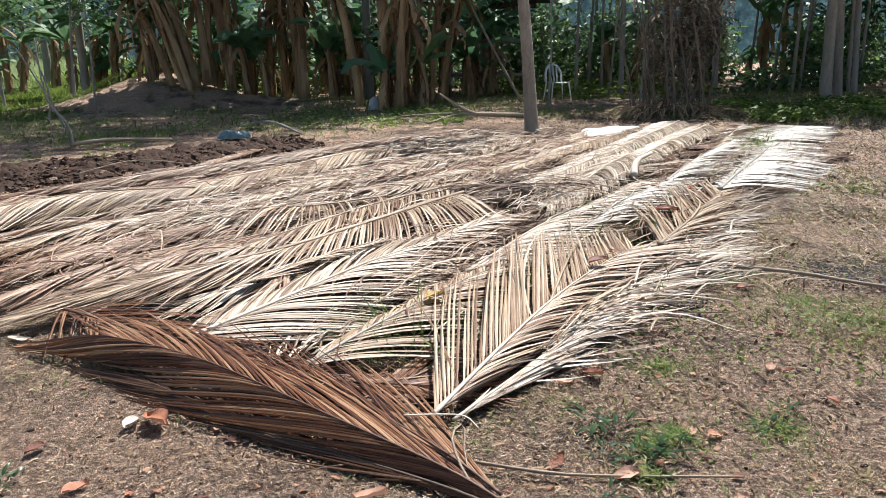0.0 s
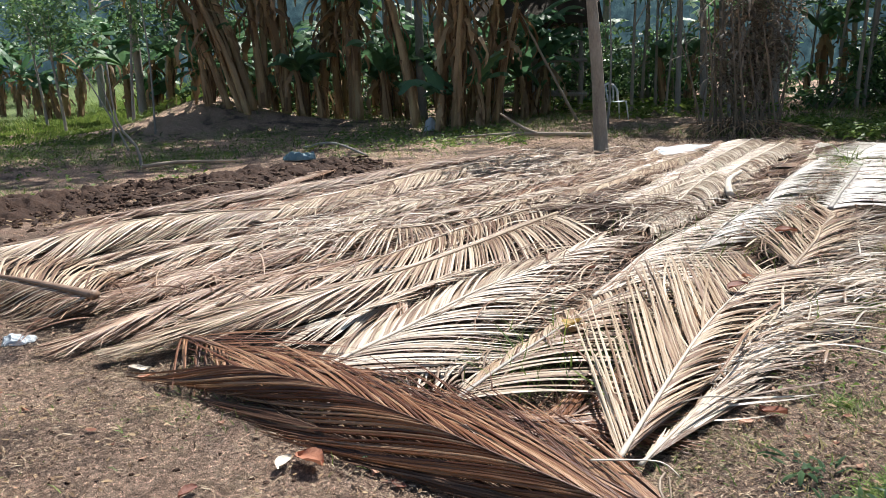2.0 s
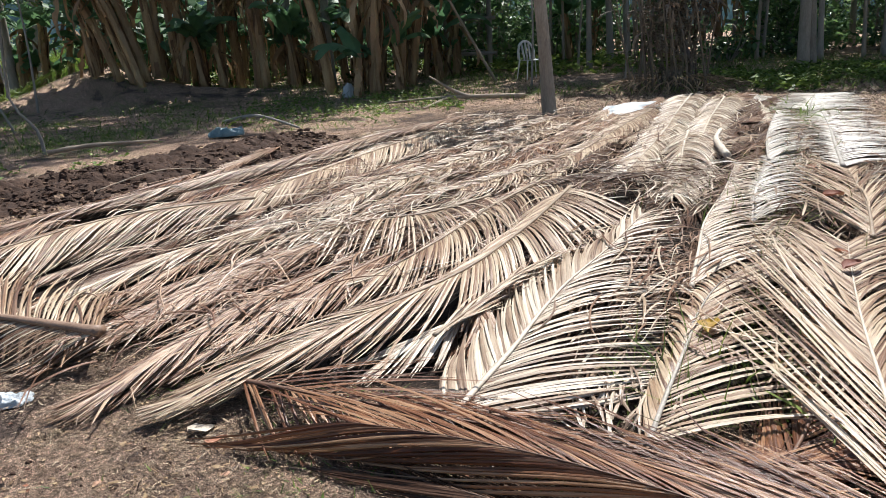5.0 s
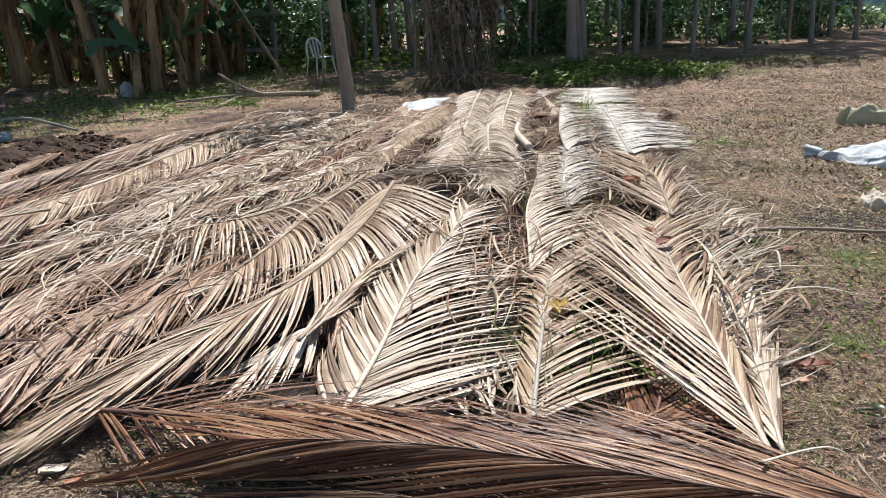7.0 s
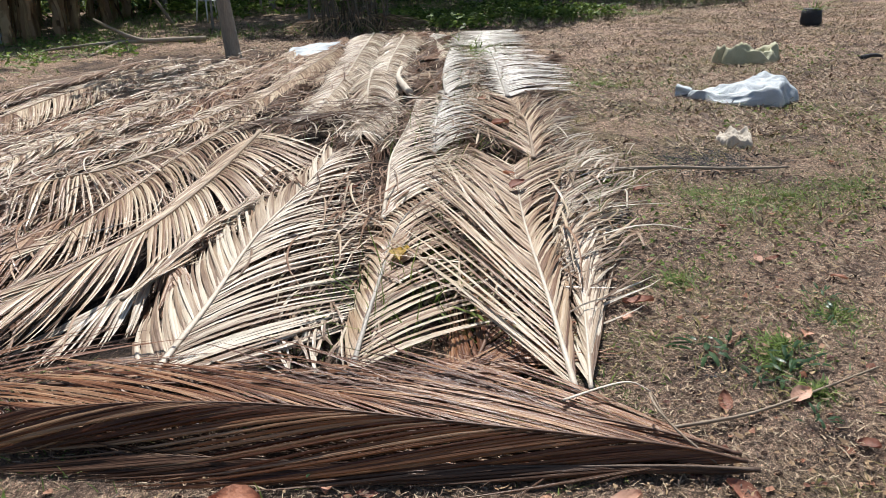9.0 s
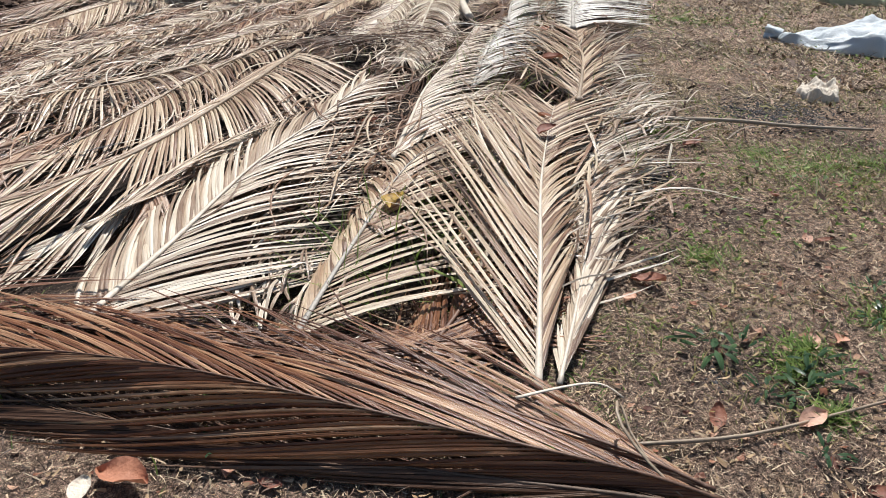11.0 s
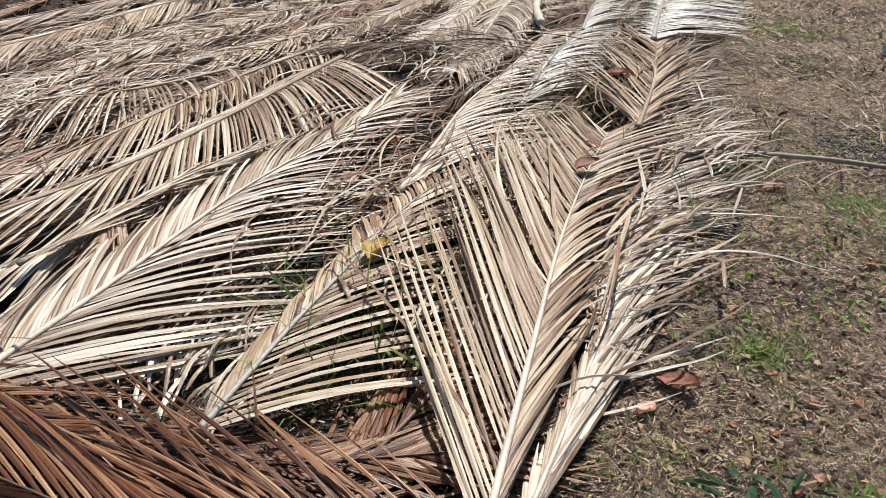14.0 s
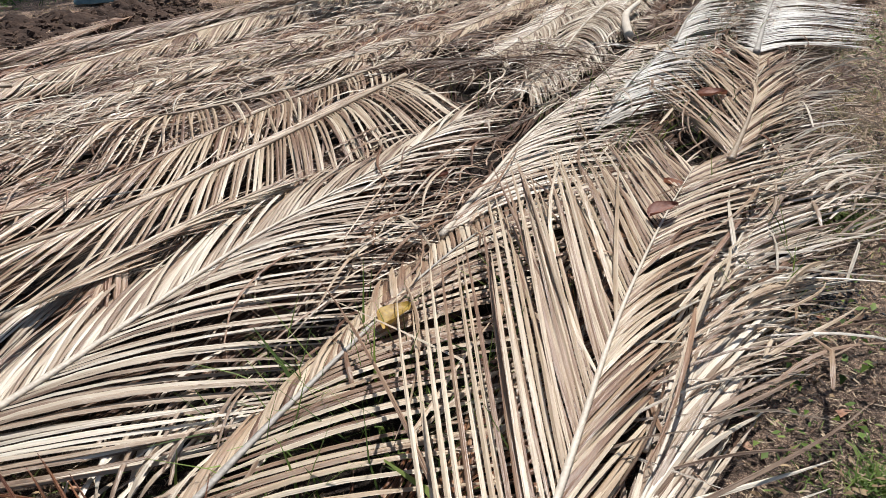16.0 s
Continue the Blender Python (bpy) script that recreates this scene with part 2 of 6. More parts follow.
def piece(name, verts, faces, material, parent=None, label="", smooth=False):
    ob = new(name, mesh_of(name, verts, faces, material, smooth))
    if parent:
        ob.parent = parent
        ob.matrix_parent_inverse = parent.matrix_basis.inverted()
    return tagged(ob, label)


def part(name, bm, material, parent, label="", smooth=False):
    me = bpy.data.meshes.new(name)
    bm.to_mesh(me)
    bm.free()
    me.materials.append(material)
    if smooth:
        me.polygons.foreach_set("use_smooth", [True] * len(me.polygons))
    ob = new(name, me)
    if parent:
        ob.parent = parent
        ob.matrix_parent_inverse = parent.matrix_basis.inverted()
    return tagged(ob, label)


def base(name, at, label, category, group="", kind=""):
    ob = new(name)
    ob.matrix_basis = Matrix.Translation(at)
    ob.empty_display_size = 0.1
    return tagged(ob, label, category, group, kind)


def tube(points, radii, sides=8, cap=True, squash=1.0):
    """Verts and faces of a round bar along points."""
    verts, faces = [], []
    n = len(points)
    for i, p in enumerate(points):
        a, b = Vector(points[max(i - 1, 0)]), Vector(points[min(i + 1, n - 1)])
        t = (b - a).normalized()
        ref = Vector((0, 0, 1)) if abs(t.z) < 0.9 else Vector((1, 0, 0))
        u = t.cross(ref).normalized()
        v = u.cross(t)
        for k in range(sides):
            an = 2 * math.pi * k / sides
            verts.append(Vector(p) + radii[i] * (math.cos(an) * u + squash * math.sin(an) * v))
    for i in range(n - 1):
        for k in range(sides):
            a, b = i * sides + k, i * sides + (k + 1) % sides
            faces.append((a, b, b + sides, a + sides))
    if cap:
        faces.append(tuple(range(sides))[::-1])
        faces.append(tuple((n - 1) * sides + k for k in range(sides)))
    return verts, faces


def joined(chunks):
    verts, faces = [], []
    for v, f in chunks:
        o = len(verts)
        verts.extend(v)
        faces.extend(tuple(i + o for i in face) for face in f)
    return verts, faces


def curve_points(keys, n):
    """n points along a smooth line through the keys."""
    keys = [Vector(k) for k in keys]
    if len(keys) == 2:
        return [keys[0].lerp(keys[1], i / (n - 1)) for i in range(n)]
    out = []
    for i in range(n):
        x = i / (n - 1) * (len(keys) - 1)
        k = min(int(x), len(keys) - 2)
        f = x - k
        p0, p1, p2, p3 = keys[max(k - 1, 0)], keys[k], keys[k + 1], keys[min(k + 2, len(keys) - 1)]
        out.append(0.5 * ((2 * p1) + (p2 - p0) * f + (2 * p0 - 5 * p1 + 4 * p2 - p3) * f * f + (3 * p1 - p0 - 3 * p2 + p3) * f ** 3))
    return out


def ground_z(x, y):
    """The ground's height: small swells, with the furrow and the berm of dug soil along the mat's far side."""
    z = 0.035 * noise.noise(Vector((x * 0.45, y * 0.45, 3.1))) + 0.012 * noise.noise(Vector((x * 2.3, y * 2.3, 7.7)))
    if y < 13.5:
        z = z * 0.6 + 0.010 * noise.noise(Vector((x * 8.5, y * 8.5, 1.3)))
    # berm of loose soil
    ax, ay, bx, by = -6.4, 6.9, -1.9, 11.7
    t = max(0.0, min(1.0, ((x - ax) * (bx - ax) + (y - ay) * (by - ay)) / ((bx - ax) ** 2 + (by - ay) ** 2)))
    d = math.hypot(x - ax - t * (bx - ax), y - ay - t * (by - ay))
    z += (0.12 + 0.07 * noise.noise(Vector((x * 3.5, y * 3.5, 8.8))) + 0.04 * noise.noise(Vector((x * 9, y * 9, 4.4)))) * math.exp(-(d / 0.55) ** 2) * (1 if t < 0.97 else 0.5)
    # heap of earth under the banana clump
    z += 0.95 * math.exp(-(((x + 7.7) / 1.8) ** 2 + ((y - 21.6) / 1.5) ** 2))
    z += 0.3 * math.exp(-(((x + 5.2) / 3.0) ** 2 + ((y - 20.8) / 1.3) ** 2))
    return z


# ---------------------------------------------------------------- ground
HX = np.arange(-12.0, 14.01, 0.1)
HY = np.arange(0.0, 34.01, 0.1)
HZ = np.array([[ground_z(float(x), float(y)) for x in HX] for y in HY])


def heights(x, y):
    """The ground's height at many places at once."""
    fx, fy = np.clip((x + 12.0) / 0.1, 0, len(HX) - 2), np.clip(y / 0.1, 0, len(HY) - 2)
    i, j = fx.astype(int), fy.astype(int)
    u, v = fx - i, fy - j
    return (HZ[j, i] * (1 - u) + HZ[j, i + 1] * u) * (1 - v) + (HZ[j + 1, i] * (1 - u) + HZ[j + 1, i + 1] * u) * v


def quads(name, verts, material, label, category, per):
    """One mesh of many ribbons: verts has shape (n, per, 2, 3), per points along each blade."""
    n = len(verts)
    idx = (np.arange(n) * per * 2)[:, None] + (np.arange(per - 1) * 2)[None, :]
    f = np.stack([idx, idx + 1, idx + 3, idx + 2], -1).reshape(-1)
    me = bpy.data.meshes.new(name)
    me.vertices.add(n * per * 2)
    me.vertices.foreach_set("co", verts.reshape(-1).astype(np.float32))
    me.loops.add(len(f))
    me.loops.foreach_set("vertex_index", f.astype(np.int32))
    me.polygons.add(len(f) // 4)
    me.polygons.foreach_set("loop_start", np.arange(0, len(f), 4, dtype=np.int32))
    me.update(calc_edges=True)
    me.materials.append(material)
    return tagged(new(name, me), label, category, kind="stuff")


def build_ground():
    def axis(lo, hi, fine_lo, fine_hi, step):
        mid = list(np.arange(fine_lo, fine_hi + 1e-6, step))
        out, x, s = [], fine_lo, step
        while x > lo:
            s *= 1.25
            x -= s
            out.append(max(x, lo))
        right, x, s = [], fine_hi, step
        while x < hi:
            s *= 1.25
            x += s
            right.append(min(x, hi))
        return out[::-1] + mid + right
    xs = axis(-400, 400, -6.6, 7, 0.075)
    ys = axis(-60, 700, 1.6, 14, 0.075)
    verts = [(x, y, ground_z(x, y)) for y in ys for x in xs]
    w = len(xs)
    faces = [(j * w + i, j * w + i + 1, (j + 1) * w + i + 1, (j + 1) * w + i) for j in range(len(ys) - 1) for i in range(w - 1)]
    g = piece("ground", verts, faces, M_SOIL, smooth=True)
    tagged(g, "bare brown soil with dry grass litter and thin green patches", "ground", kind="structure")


build_ground()


# ---------------------------------------------------------------- palm fronds
def leaflet_shape(rng, p, heading, side, length, angle, curl, lift, width, fold, zmin, rise=0.0, calm=1.0):
    """One folded leaflet: a narrow V-shaped blade that leaves the rib at an angle, bends and comes to rest."""
    n = 6
    verts, faces = [], []
    x, y, z = p
    step = length / n
    wob = rng.uniform(-0.05, 0.05) * calm
    tw = rng.uniform(-0.4, 0.4) * calm
    sag = 0.95 + rng.uniform(-0.2, 0.25) * calm
    for j in range(n + 1):
        u = j / n
        th = heading + side * (angle - curl * u ** 1.4) + wob * math.sin(3 * u)
        w = width * (0.4 + 0.6 * min(1.0, u * 5)) * (1 - u ** 2.4) + 0.0012
        zz = max(p[2] + lift * math.sin(math.pi * min(1.0, u * 1.08)) - (p[2] - zmin) * (u * sag) ** 1.6, zmin) + rise * u ** 2.5
        nx, ny = -math.sin(th), math.cos(th)
        f1, f2 = fold + tw * u, fold - tw * u
        verts.append((x + nx * w * math.cos(f1), y + ny * w * math.cos(f1), zz - w * math.sin(f1)))
        verts.append((x, y, zz))
        verts.append((x - nx * w * math.cos(f2), y - ny * w * math.cos(f2), zz - w * math.sin(f2)))
        x += step * math.cos(th)
        y += step * math.sin(th)
        if j:
            o = 3 * j
            faces += [(o - 3, o - 2, o + 1, o), (o - 2, o - 1, o + 2, o + 1)]
    return verts, faces


def blade(rng, p, heading, side, length, angle, bend, width, fold, tip, arch, calm=0.3, tilt=0.0):
    """One folded leaflet that leaves the rib at an angle, arches and comes to rest at the height tip. bend: degrees by which it turns back towards the rib."""
    n = 7
    verts, faces = [], []
    x, y, z = p
    step = length / n
    wob, tw = rng.uniform(-0.07, 0.07) * calm, rng.uniform(-0.5, 0.5) * calm
    lean = rng.uniform(-0.35, 0.35) * calm + side * tilt
    kink = rng.uniform(0.4, 0.9) if rng.random() < 0.12 * calm else 0.0
    turn = rng.choice((-0.5, 0.5, 0.8))
    for j in range(n + 1):
        u = j / n
        th = heading + side * radians(angle - bend * u ** 1.2) + wob * math.sin(4 * u) + (turn if kink and u > kink else 0.0)
        w = width * (0.45 + 0.55 * min(1.0, u * 6)) * (1 - u ** 3.2) + 0.0010
        s = u * u * (3 - 2 * u)
        zz = z + (tip - z) * s + arch * math.sin(math.pi * u ** 0.9)
        nx, ny = -math.sin(th), math.cos(th)
        f1, f2 = fold + lean + tw * u, fold - lean - tw * u
        verts.append((x + nx * w * math.cos(f1), y + ny * w * math.cos(f1), zz - w * math.sin(f1)))
        verts.append((x, y, zz))
        verts.append((x - nx * w * math.cos(f2), y - ny * w * math.cos(f2), zz - w * math.sin(f2)))
        x += step * math.cos(th)
        y += step * math.sin(th)
        if j:
            o = 3 * j
            faces += [(o - 3, o - 2, o + 1, o), (o - 2, o - 1, o + 2, o + 1)]
    return verts, faces


def leaf_piece(name, chunks, material, parent, seed=0, kind=""):
    """Leaflets as one mesh, with a map that runs along and across each blade in metres."""
    r = random.Random(seed)
    verts, faces = joined(chunks)
    me = mesh_of(name, verts, faces, material)
    uv = []
    for v, _ in chunks:
        o1, o2 = r.uniform(0, 90), r.uniform(0, 90)
        rows = len(v) // 3
        step = (Vector(v[4]) - Vector(v[1])).length
        w = (Vector(v[6]) - Vector(v[8])).length
        for k in range(rows):
            uv += [(o1 + k * step, o2), (o1 + k * step, o2 + w / 2), (o1 + k * step, o2 + w)]
    layer = me.uv_layers.new(name="blade")
    idx = np.empty(len(me.loops), dtype=np.int32)
    me.loops.foreach_get("vertex_index", idx)
    layer.data.foreach_set("uv", np.array(uv, dtype=np.float32)[idx].reshape(-1))
    ob = new(name, me)
    if parent:
        ob.parent = parent
        ob.matrix_parent_inverse = parent.matrix_basis.inverted()
    return tagged(ob, kind=kind)


def table(rows, u):
    """The row at u, between the given rows."""
    if u <= rows[0][0]:
        return rows[0][1:]
    for a, b in zip(rows, rows[1:]):
        if u <= b[0]:
            f = (u - a[0]) / (b[0] - a[0])
            return tuple(p + (q - p) * f for p, q in zip(a[1:], b[1:]))
    return rows[-1][1:]


def frond(keys, tone, left, right, z=(0.08, 0.1), spacing=0.028, width=0.008, seed=1, split=True, label="", rib=0.012, fold=(0.25, 0.6),
          spread=4.0, gaps=0.02, calm=0.3, bare=0.02, rib_tone=None, group="fronds laid out to dry", tilts=(0.0, 0.0)):
    """A dry frond. keys: its rib in plan from butt to tip, z: heights along it. left, right: rows of
    (place along the rib 0..1, angle from it, length, bend back to it, height of the tips, arch)."""
    rng = random.Random(seed)
    n = len(keys) - 1
    hz = [float(np.interp(i / n, np.linspace(0, 1, len(z)), z)) for i in range(n + 1)]
    pts = curve_points([(x, y, ground_z(x, y) + h) for (x, y), h in zip(keys, hz)], 26)
    m = len(pts) - 1
    total = sum((pts[i + 1] - pts[i]).length for i in range(m))
    root = base("palm_frond", pts[0], label, "palm frond", group)
    v, f = tube(pts, [max(rib * (1.3 - 0.3 * min(1, i / 2)) * (1 - 0.85 * i / m), 0.0022) for i in range(m + 1)], 7, True, 0.7)
    piece("rachis", v, f, RACHIS[rib_tone or tone], root, smooth=True)
    chunks = []
    for side, rows in ((1, left), (-1, right)):
        if not rows:
            continue
        s = bare * total
        drift = 0.0
        while s < total * 0.99:
            u = s / total
            s += 0.78 * spacing * rng.uniform(1 - 0.45 * calm, 1 + 0.5 * calm)
            drift = 0.75 * drift + rng.gauss(0, spread * 0.5)
            if rng.random() < gaps:
                continue
            q = u * m
            i = min(int(q), m - 1)
            p = pts[i].lerp(pts[i + 1], q - i)
            t = pts[min(i + 1, m)] - pts[max(i - 1, 0)]
            an, ln, be, tip, arch = table(rows, u)
            ln *= rng.uniform(0.9, 1.06) * (rng.uniform(0.4, 0.8) if rng.random() < 0.05 else 1)
            an += drift + rng.gauss(0, spread * 0.35)
            if rng.random() < 0.12 * calm + 0.02:
                an, be = an + rng.gauss(0, 14) * (0.4 + calm), be + rng.gauss(0, 30) * (0.4 + calm)
            gz = ground_z(p.x, p.y)
            chunk = blade(rng, (p.x, p.y, p.z - 0.25 * rib), math.atan2(t.y, t.x), side, ln, an, be * rng.uniform(0.75, 1.25), 0.86 * width * rng.uniform(0.85 - 0.2 * calm, 1.1), rng.uniform(*fold),
                          gz + max(0.008, tip * rng.uniform(0.7, 1.3) + rng.uniform(-0.01, 0.012)), 0.6 * arch * rng.uniform(0.4, 1.5), calm, tilts[0] if side == 1 else tilts[1])
            if split:
                leaf_piece("leaflet", [chunk], LEAF[tone, "piece"], root, rng.random())
            else:
                chunks.append(chunk)
    if chunks:
        leaf_piece("foliage", chunks, LEAF[tone, "island"], root, seed, "stuff")
    return root


L_PALE = "sun-bleached pale straw palm frond with stiff folded leaflets"
L_BROWN = "dark reddish-brown dry palm frond lying along the mat's edge"
L_STRAW = "dry straw-coloured coconut palm frond lying flat on the ground"
L_GREY = "silvery grey weathered palm frond with brittle leaflets"
L_RUSSET = "russet brown dry palm frond with leaflets pressed flat"
L_WHITE = "bleached white palm frond with leaflets fanned to one side"
L_UNDER = "dull dark brown palm frond buried beneath the others"

# the fronds that can be told apart, nearest first
frond([(0.16, 2.54), (-0.01, 2.66), (-0.42, 2.94), (-0.85, 3.29), (-1.16, 3.51), (-1.47, 3.70)], "brown",
      [(0, 7, 0.95, 5, 0.015, 0.0), (0.3, 9, 1.1, 7, 0.012, 0.0), (0.7, 10, 1.0, 7, 0.012, 0.0), (1, 12, 0.6, 5, 0.02, 0.0)],
      [(0, 22, 0.95, 15, 0.10, 0.03), (0.3, 20, 1.0, 14, 0.11, 0.03), (0.7, 17, 0.85, 9, 0.12, 0.03), (1, 14, 0.5, 4, 0.12, 0.0)],
      (0.03, 0.08, 0.14, 0.155, 0.15, 0.14), 0.042, 0.0068, 11, True, L_BROWN, 0.006, (0.3, 0.55), 0.6, 0.0, 0.15, 0.0, tilts=(1.35, 0.0))
frond([(0.16, 2.56), (0.0, 2.74), (-0.30, 3.06), (-0.62, 3.36), (-0.95, 3.64)], "brown",
      [(0, 6, 0.6, 4, 0.09, 0.01), (1, 8, 0.4, 4, 0.08, 0.0)],
      [(0, 16, 0.9, 6, 0.09, 0.02), (0.3, 15, 0.85, 5, 0.10, 0.03), (0.7, 14, 0.6, 4, 0.12, 0.02), (1, 12, 0.3, 0, 0.1, 0.0)],
      (0.04, 0.08, 0.11, 0.11, 0.1), 0.058, 0.0062, 47, True, "russet brown dry palm frond with spiky loose leaflets", 0.006, (0.3, 0.6), 2.0, 0.05, 0.4, 0.0)
# near underside in umber and low gloss: its shade is put into the tone
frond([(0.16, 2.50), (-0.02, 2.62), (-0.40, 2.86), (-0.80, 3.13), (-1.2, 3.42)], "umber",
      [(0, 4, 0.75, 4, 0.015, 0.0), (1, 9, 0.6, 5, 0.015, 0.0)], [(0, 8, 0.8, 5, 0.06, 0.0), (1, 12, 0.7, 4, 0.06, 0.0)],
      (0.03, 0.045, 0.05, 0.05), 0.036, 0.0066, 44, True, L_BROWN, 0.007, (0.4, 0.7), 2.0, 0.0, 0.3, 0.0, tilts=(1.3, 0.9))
frond([(-1.90, 4.20), (-1.55, 3.95), (-1.25, 3.76), (-0.8, 3.5), (-0.45, 3.3)], "brown",
      [(0, 40, 0.8, 6, 0.11, 0.03), (0.25, 26, 0.7, 12, 0.09, 0.02), (0.6, 14, 0.5, 8, 0.08, 0.01), (1, 10, 0.3, 0, 0.06, 0.0)],
      [(0, 40, 0.55, 8, 0.02, 0.03), (0.15, 36, 0.42, 4, 0.02, 0.02), (0.3, 30, 0.3, 0, 0.03, 0.0), (1, 15, 0.25, 0, 0.04, 0.0)],
      (0.10, 0.12, 0.11, 0.09), 0.036, 0.0068, 12, True, L_BROWN, 0.011, (0.3, 0.65), 3.0, 0.12, 0.4)
frond([(-0.05, 2.99), (0.27, 3.58), (0.54, 4.08), (0.87, 4.63), (1.20, 5.15)], "straw",
      [(0.0, 30, 1.3, 3, 0.13, 0.05), (0.2, 25, 1.3, 2, 0.2, 0.05), (0.4, 22, 1.15, -1, 0.24, 0.03), (0.6, 25, 0.8, -3, 0.2, 0.02), (0.9, 32, 0.55, 4, 0.12, 0.02), (1, 25, 0.35, 0, 0.1, 0.0)],
      [(0.0, 9, 0.75, 6, 0.03, 0.03), (0.25, 15, 0.68, 3, 0.03, 0.03), (0.45, 19, 0.75, 0, 0.03, 0.04), (0.65, 25, 0.9, -10, 0.04, 0.03), (0.85, 30, 1.05, -3, 0.05, 0.03), (1, 20, 0.7, 0, 0.06, 0.0)],
      (0.08, 0.115, 0.135, 0.12, 0.1), 0.036, 0.0076, 13, True, L_STRAW, 0.010, (0.3, 0.6), 1.2, 0.0, 0.3, rib_tone="pale")
frond([(-0.58, 3.47), (-0.35, 3.83), (-0.13, 4.17), (0.02, 4.42), (0.32, 4.78), (0.75, 5.08)], "straw",
      [(0, 16, 0.4, 6, 0.03, 0.02), (0.3, 22, 0.36, 10, 0.03, 0.04), (0.6, 30, 0.3, 0, 0.04, 0.03), (0.8, 40, 0.3, 0, 0.05, 0.02), (1, 30, 0.2, 0, 0.05, 0.0)],
      [(0, 50, 0.75, -14, 0.03, 0.04), (0.15, 40, 0.85, -10, 0.03, 0.05), (0.4, 30, 0.85, -10, 0.04, 0.05), (0.7, 23, 1.0, -6, 0.05, 0.05), (1, 14, 0.8, 0, 0.06, 0.02)],
      (0.07, 0.085, 0.09, 0.1, 0.1), 0.032, 0.0098, 14, True, "straw palm frond with a weathered grey rib", 0.010, (0.3, 0.55), 1.0, 0.0, 0.2, rib_tone="grey")
frond([(-1.18, 3.7), (-1.05, 3.9), (-0.84, 4.22), (-0.62, 4.6), (-0.4, 4.94), (-0.02, 5.45), (0.42, 6.1)], "pale",
      [(0, 32, 0.6, 20, 0.06, 0.03), (0.3, 28, 0.7, 12, 0.07, 0.03), (0.6, 20, 0.75, 10, 0.07, 0.04), (1, 14, 0.5, 5, 0.08, 0.02)],
      [(0, 58, 1.0, 42, 0.035, 0.04), (0.08, 52, 0.95, 20, 0.035, 0.05), (0.18, 44, 0.9, -8, 0.035, 0.05), (0.35, 36, 0.9, -16, 0.04, 0.05), (0.6, 30, 0.75, -14, 0.05, 0.05), (1, 20, 0.5, -5, 0.07, 0.02)],
      (0.09, 0.1, 0.11, 0.12, 0.11), 0.034, 0.0092, 15, True, L_PALE, 0.015, (0.25, 0.5), 1.2, 0.0, 0.2)
frond([(-1.13, 4.40), (-0.9, 4.68), (-0.68, 4.97), (-0.45, 5.2)], "straw",
      [(0, 8, 0.45, 6, 0.12, 0.02), (1, 5, 0.25, 0, 0.12, 0.0)], [(0, 9, 0.45, 6, 0.12, 0.02), (1, 5, 0.25, 0, 0.12, 0.0)],
      (0.12, 0.15, 0.15), 0.03, 0.0082, 30, True, "small closed straw-coloured frond tip with leaflets pressed together", 0.009, (0.3, 0.7), 1.5, 0.0, 0.3)
frond([(0.2, 7.0), (-0.1, 6.38), (-0.43, 5.76), (-0.88, 5.08), (-1.25, 4.72), (-1.55, 4.52), (-1.87, 4.28), (-2.18, 4.12)], "straw",
      [(0, 55, 0.85, 4, 0.05, 0.04), (0.2, 42, 0.75, 8, 0.05, 0.04), (0.36, 30, 0.6, 8, 0.06, 0.03), (0.47, 20, 0.65, 14, 0.1, 0.02), (0.6, 18, 0.7, 14, 0.1, 0.02), (0.8, 13, 0.48, 10, 0.07, 0.01), (0.93, 8, 0.24, 4, 0.05, 0.0), (1, 4, 0.06, 0, 0.05, 0.0)],
      [(0, 14, 0.9, 6, 0.1, 0.02), (0.4, 12, 0.9, 5, 0.1, 0.02), (0.6, 18, 0.75, 14, 0.1, 0.03), (0.8, 13, 0.48, 10, 0.07, 0.02), (0.93, 8, 0.24, 4, 0.05, 0.0), (1, 4, 0.06, 0, 0.05, 0.0)],
      (0.14, 0.17, 0.18, 0.18, 0.17, 0.15, 0.11, 0.06), 0.026, 0.0084, 17, True, "long straw palm frond with leaflets pressed flat along its tip", 0.014, (0.15, 0.5), 1.1, 0.0, 0.2)
frond([(-0.98, 4.62), (-1.12, 4.50), (-1.30, 4.40)], "pale",
      [(0, 24, 0.4, 4, 0.03, 0.03), (1, 16, 0.3, 2, 0.02, 0.0)], [(0, 16, 0.4, 8, 0.04, 0.03), (1, 12, 0.3, 4, 0.03, 0.0)],
      (0.08, 0.09, 0.06), 0.02, 0.0085, 151, True, "torn cream-coloured piece of palm frond", 0.006, (0.2, 0.6), 4.0, 0.02, 0.5)
frond([(-0.86, 4.80), (-0.90, 4.62), (-0.93, 4.48)], "russet",
      [(0, 18, 0.3, 4, 0.05, 0.03), (1, 12, 0.2, 2, 0.04, 0.0)], [(0, 18, 0.3, 8, 0.05, 0.03), (1, 12, 0.2, 4, 0.04, 0.0)],
      (0.12, 0.12, 0.08), 0.018, 0.0085, 152, True, "torn russet piece of palm frond", 0.006, (0.2, 0.6), 4.0, 0.02, 0.5)
frond([(0.95, 7.1), (0.6, 7.15), (0.1, 7.2)], "umber",
      [(0, 20, 0.6, 10, 0.12, 0.03), (1, 14, 0.3, 2, 0.1, 0.0)], [(0, 24, 0.6, 12, 0.12, 0.03), (1, 14, 0.3, 4, 0.1, 0.0)],
      (0.16, 0.18, 0.16), 0.03, 0.0075, 153, True, "dark twisted piece of palm frond across the others", 0.008, (0.2, 0.7), 6.0, 0.05, 0.6)
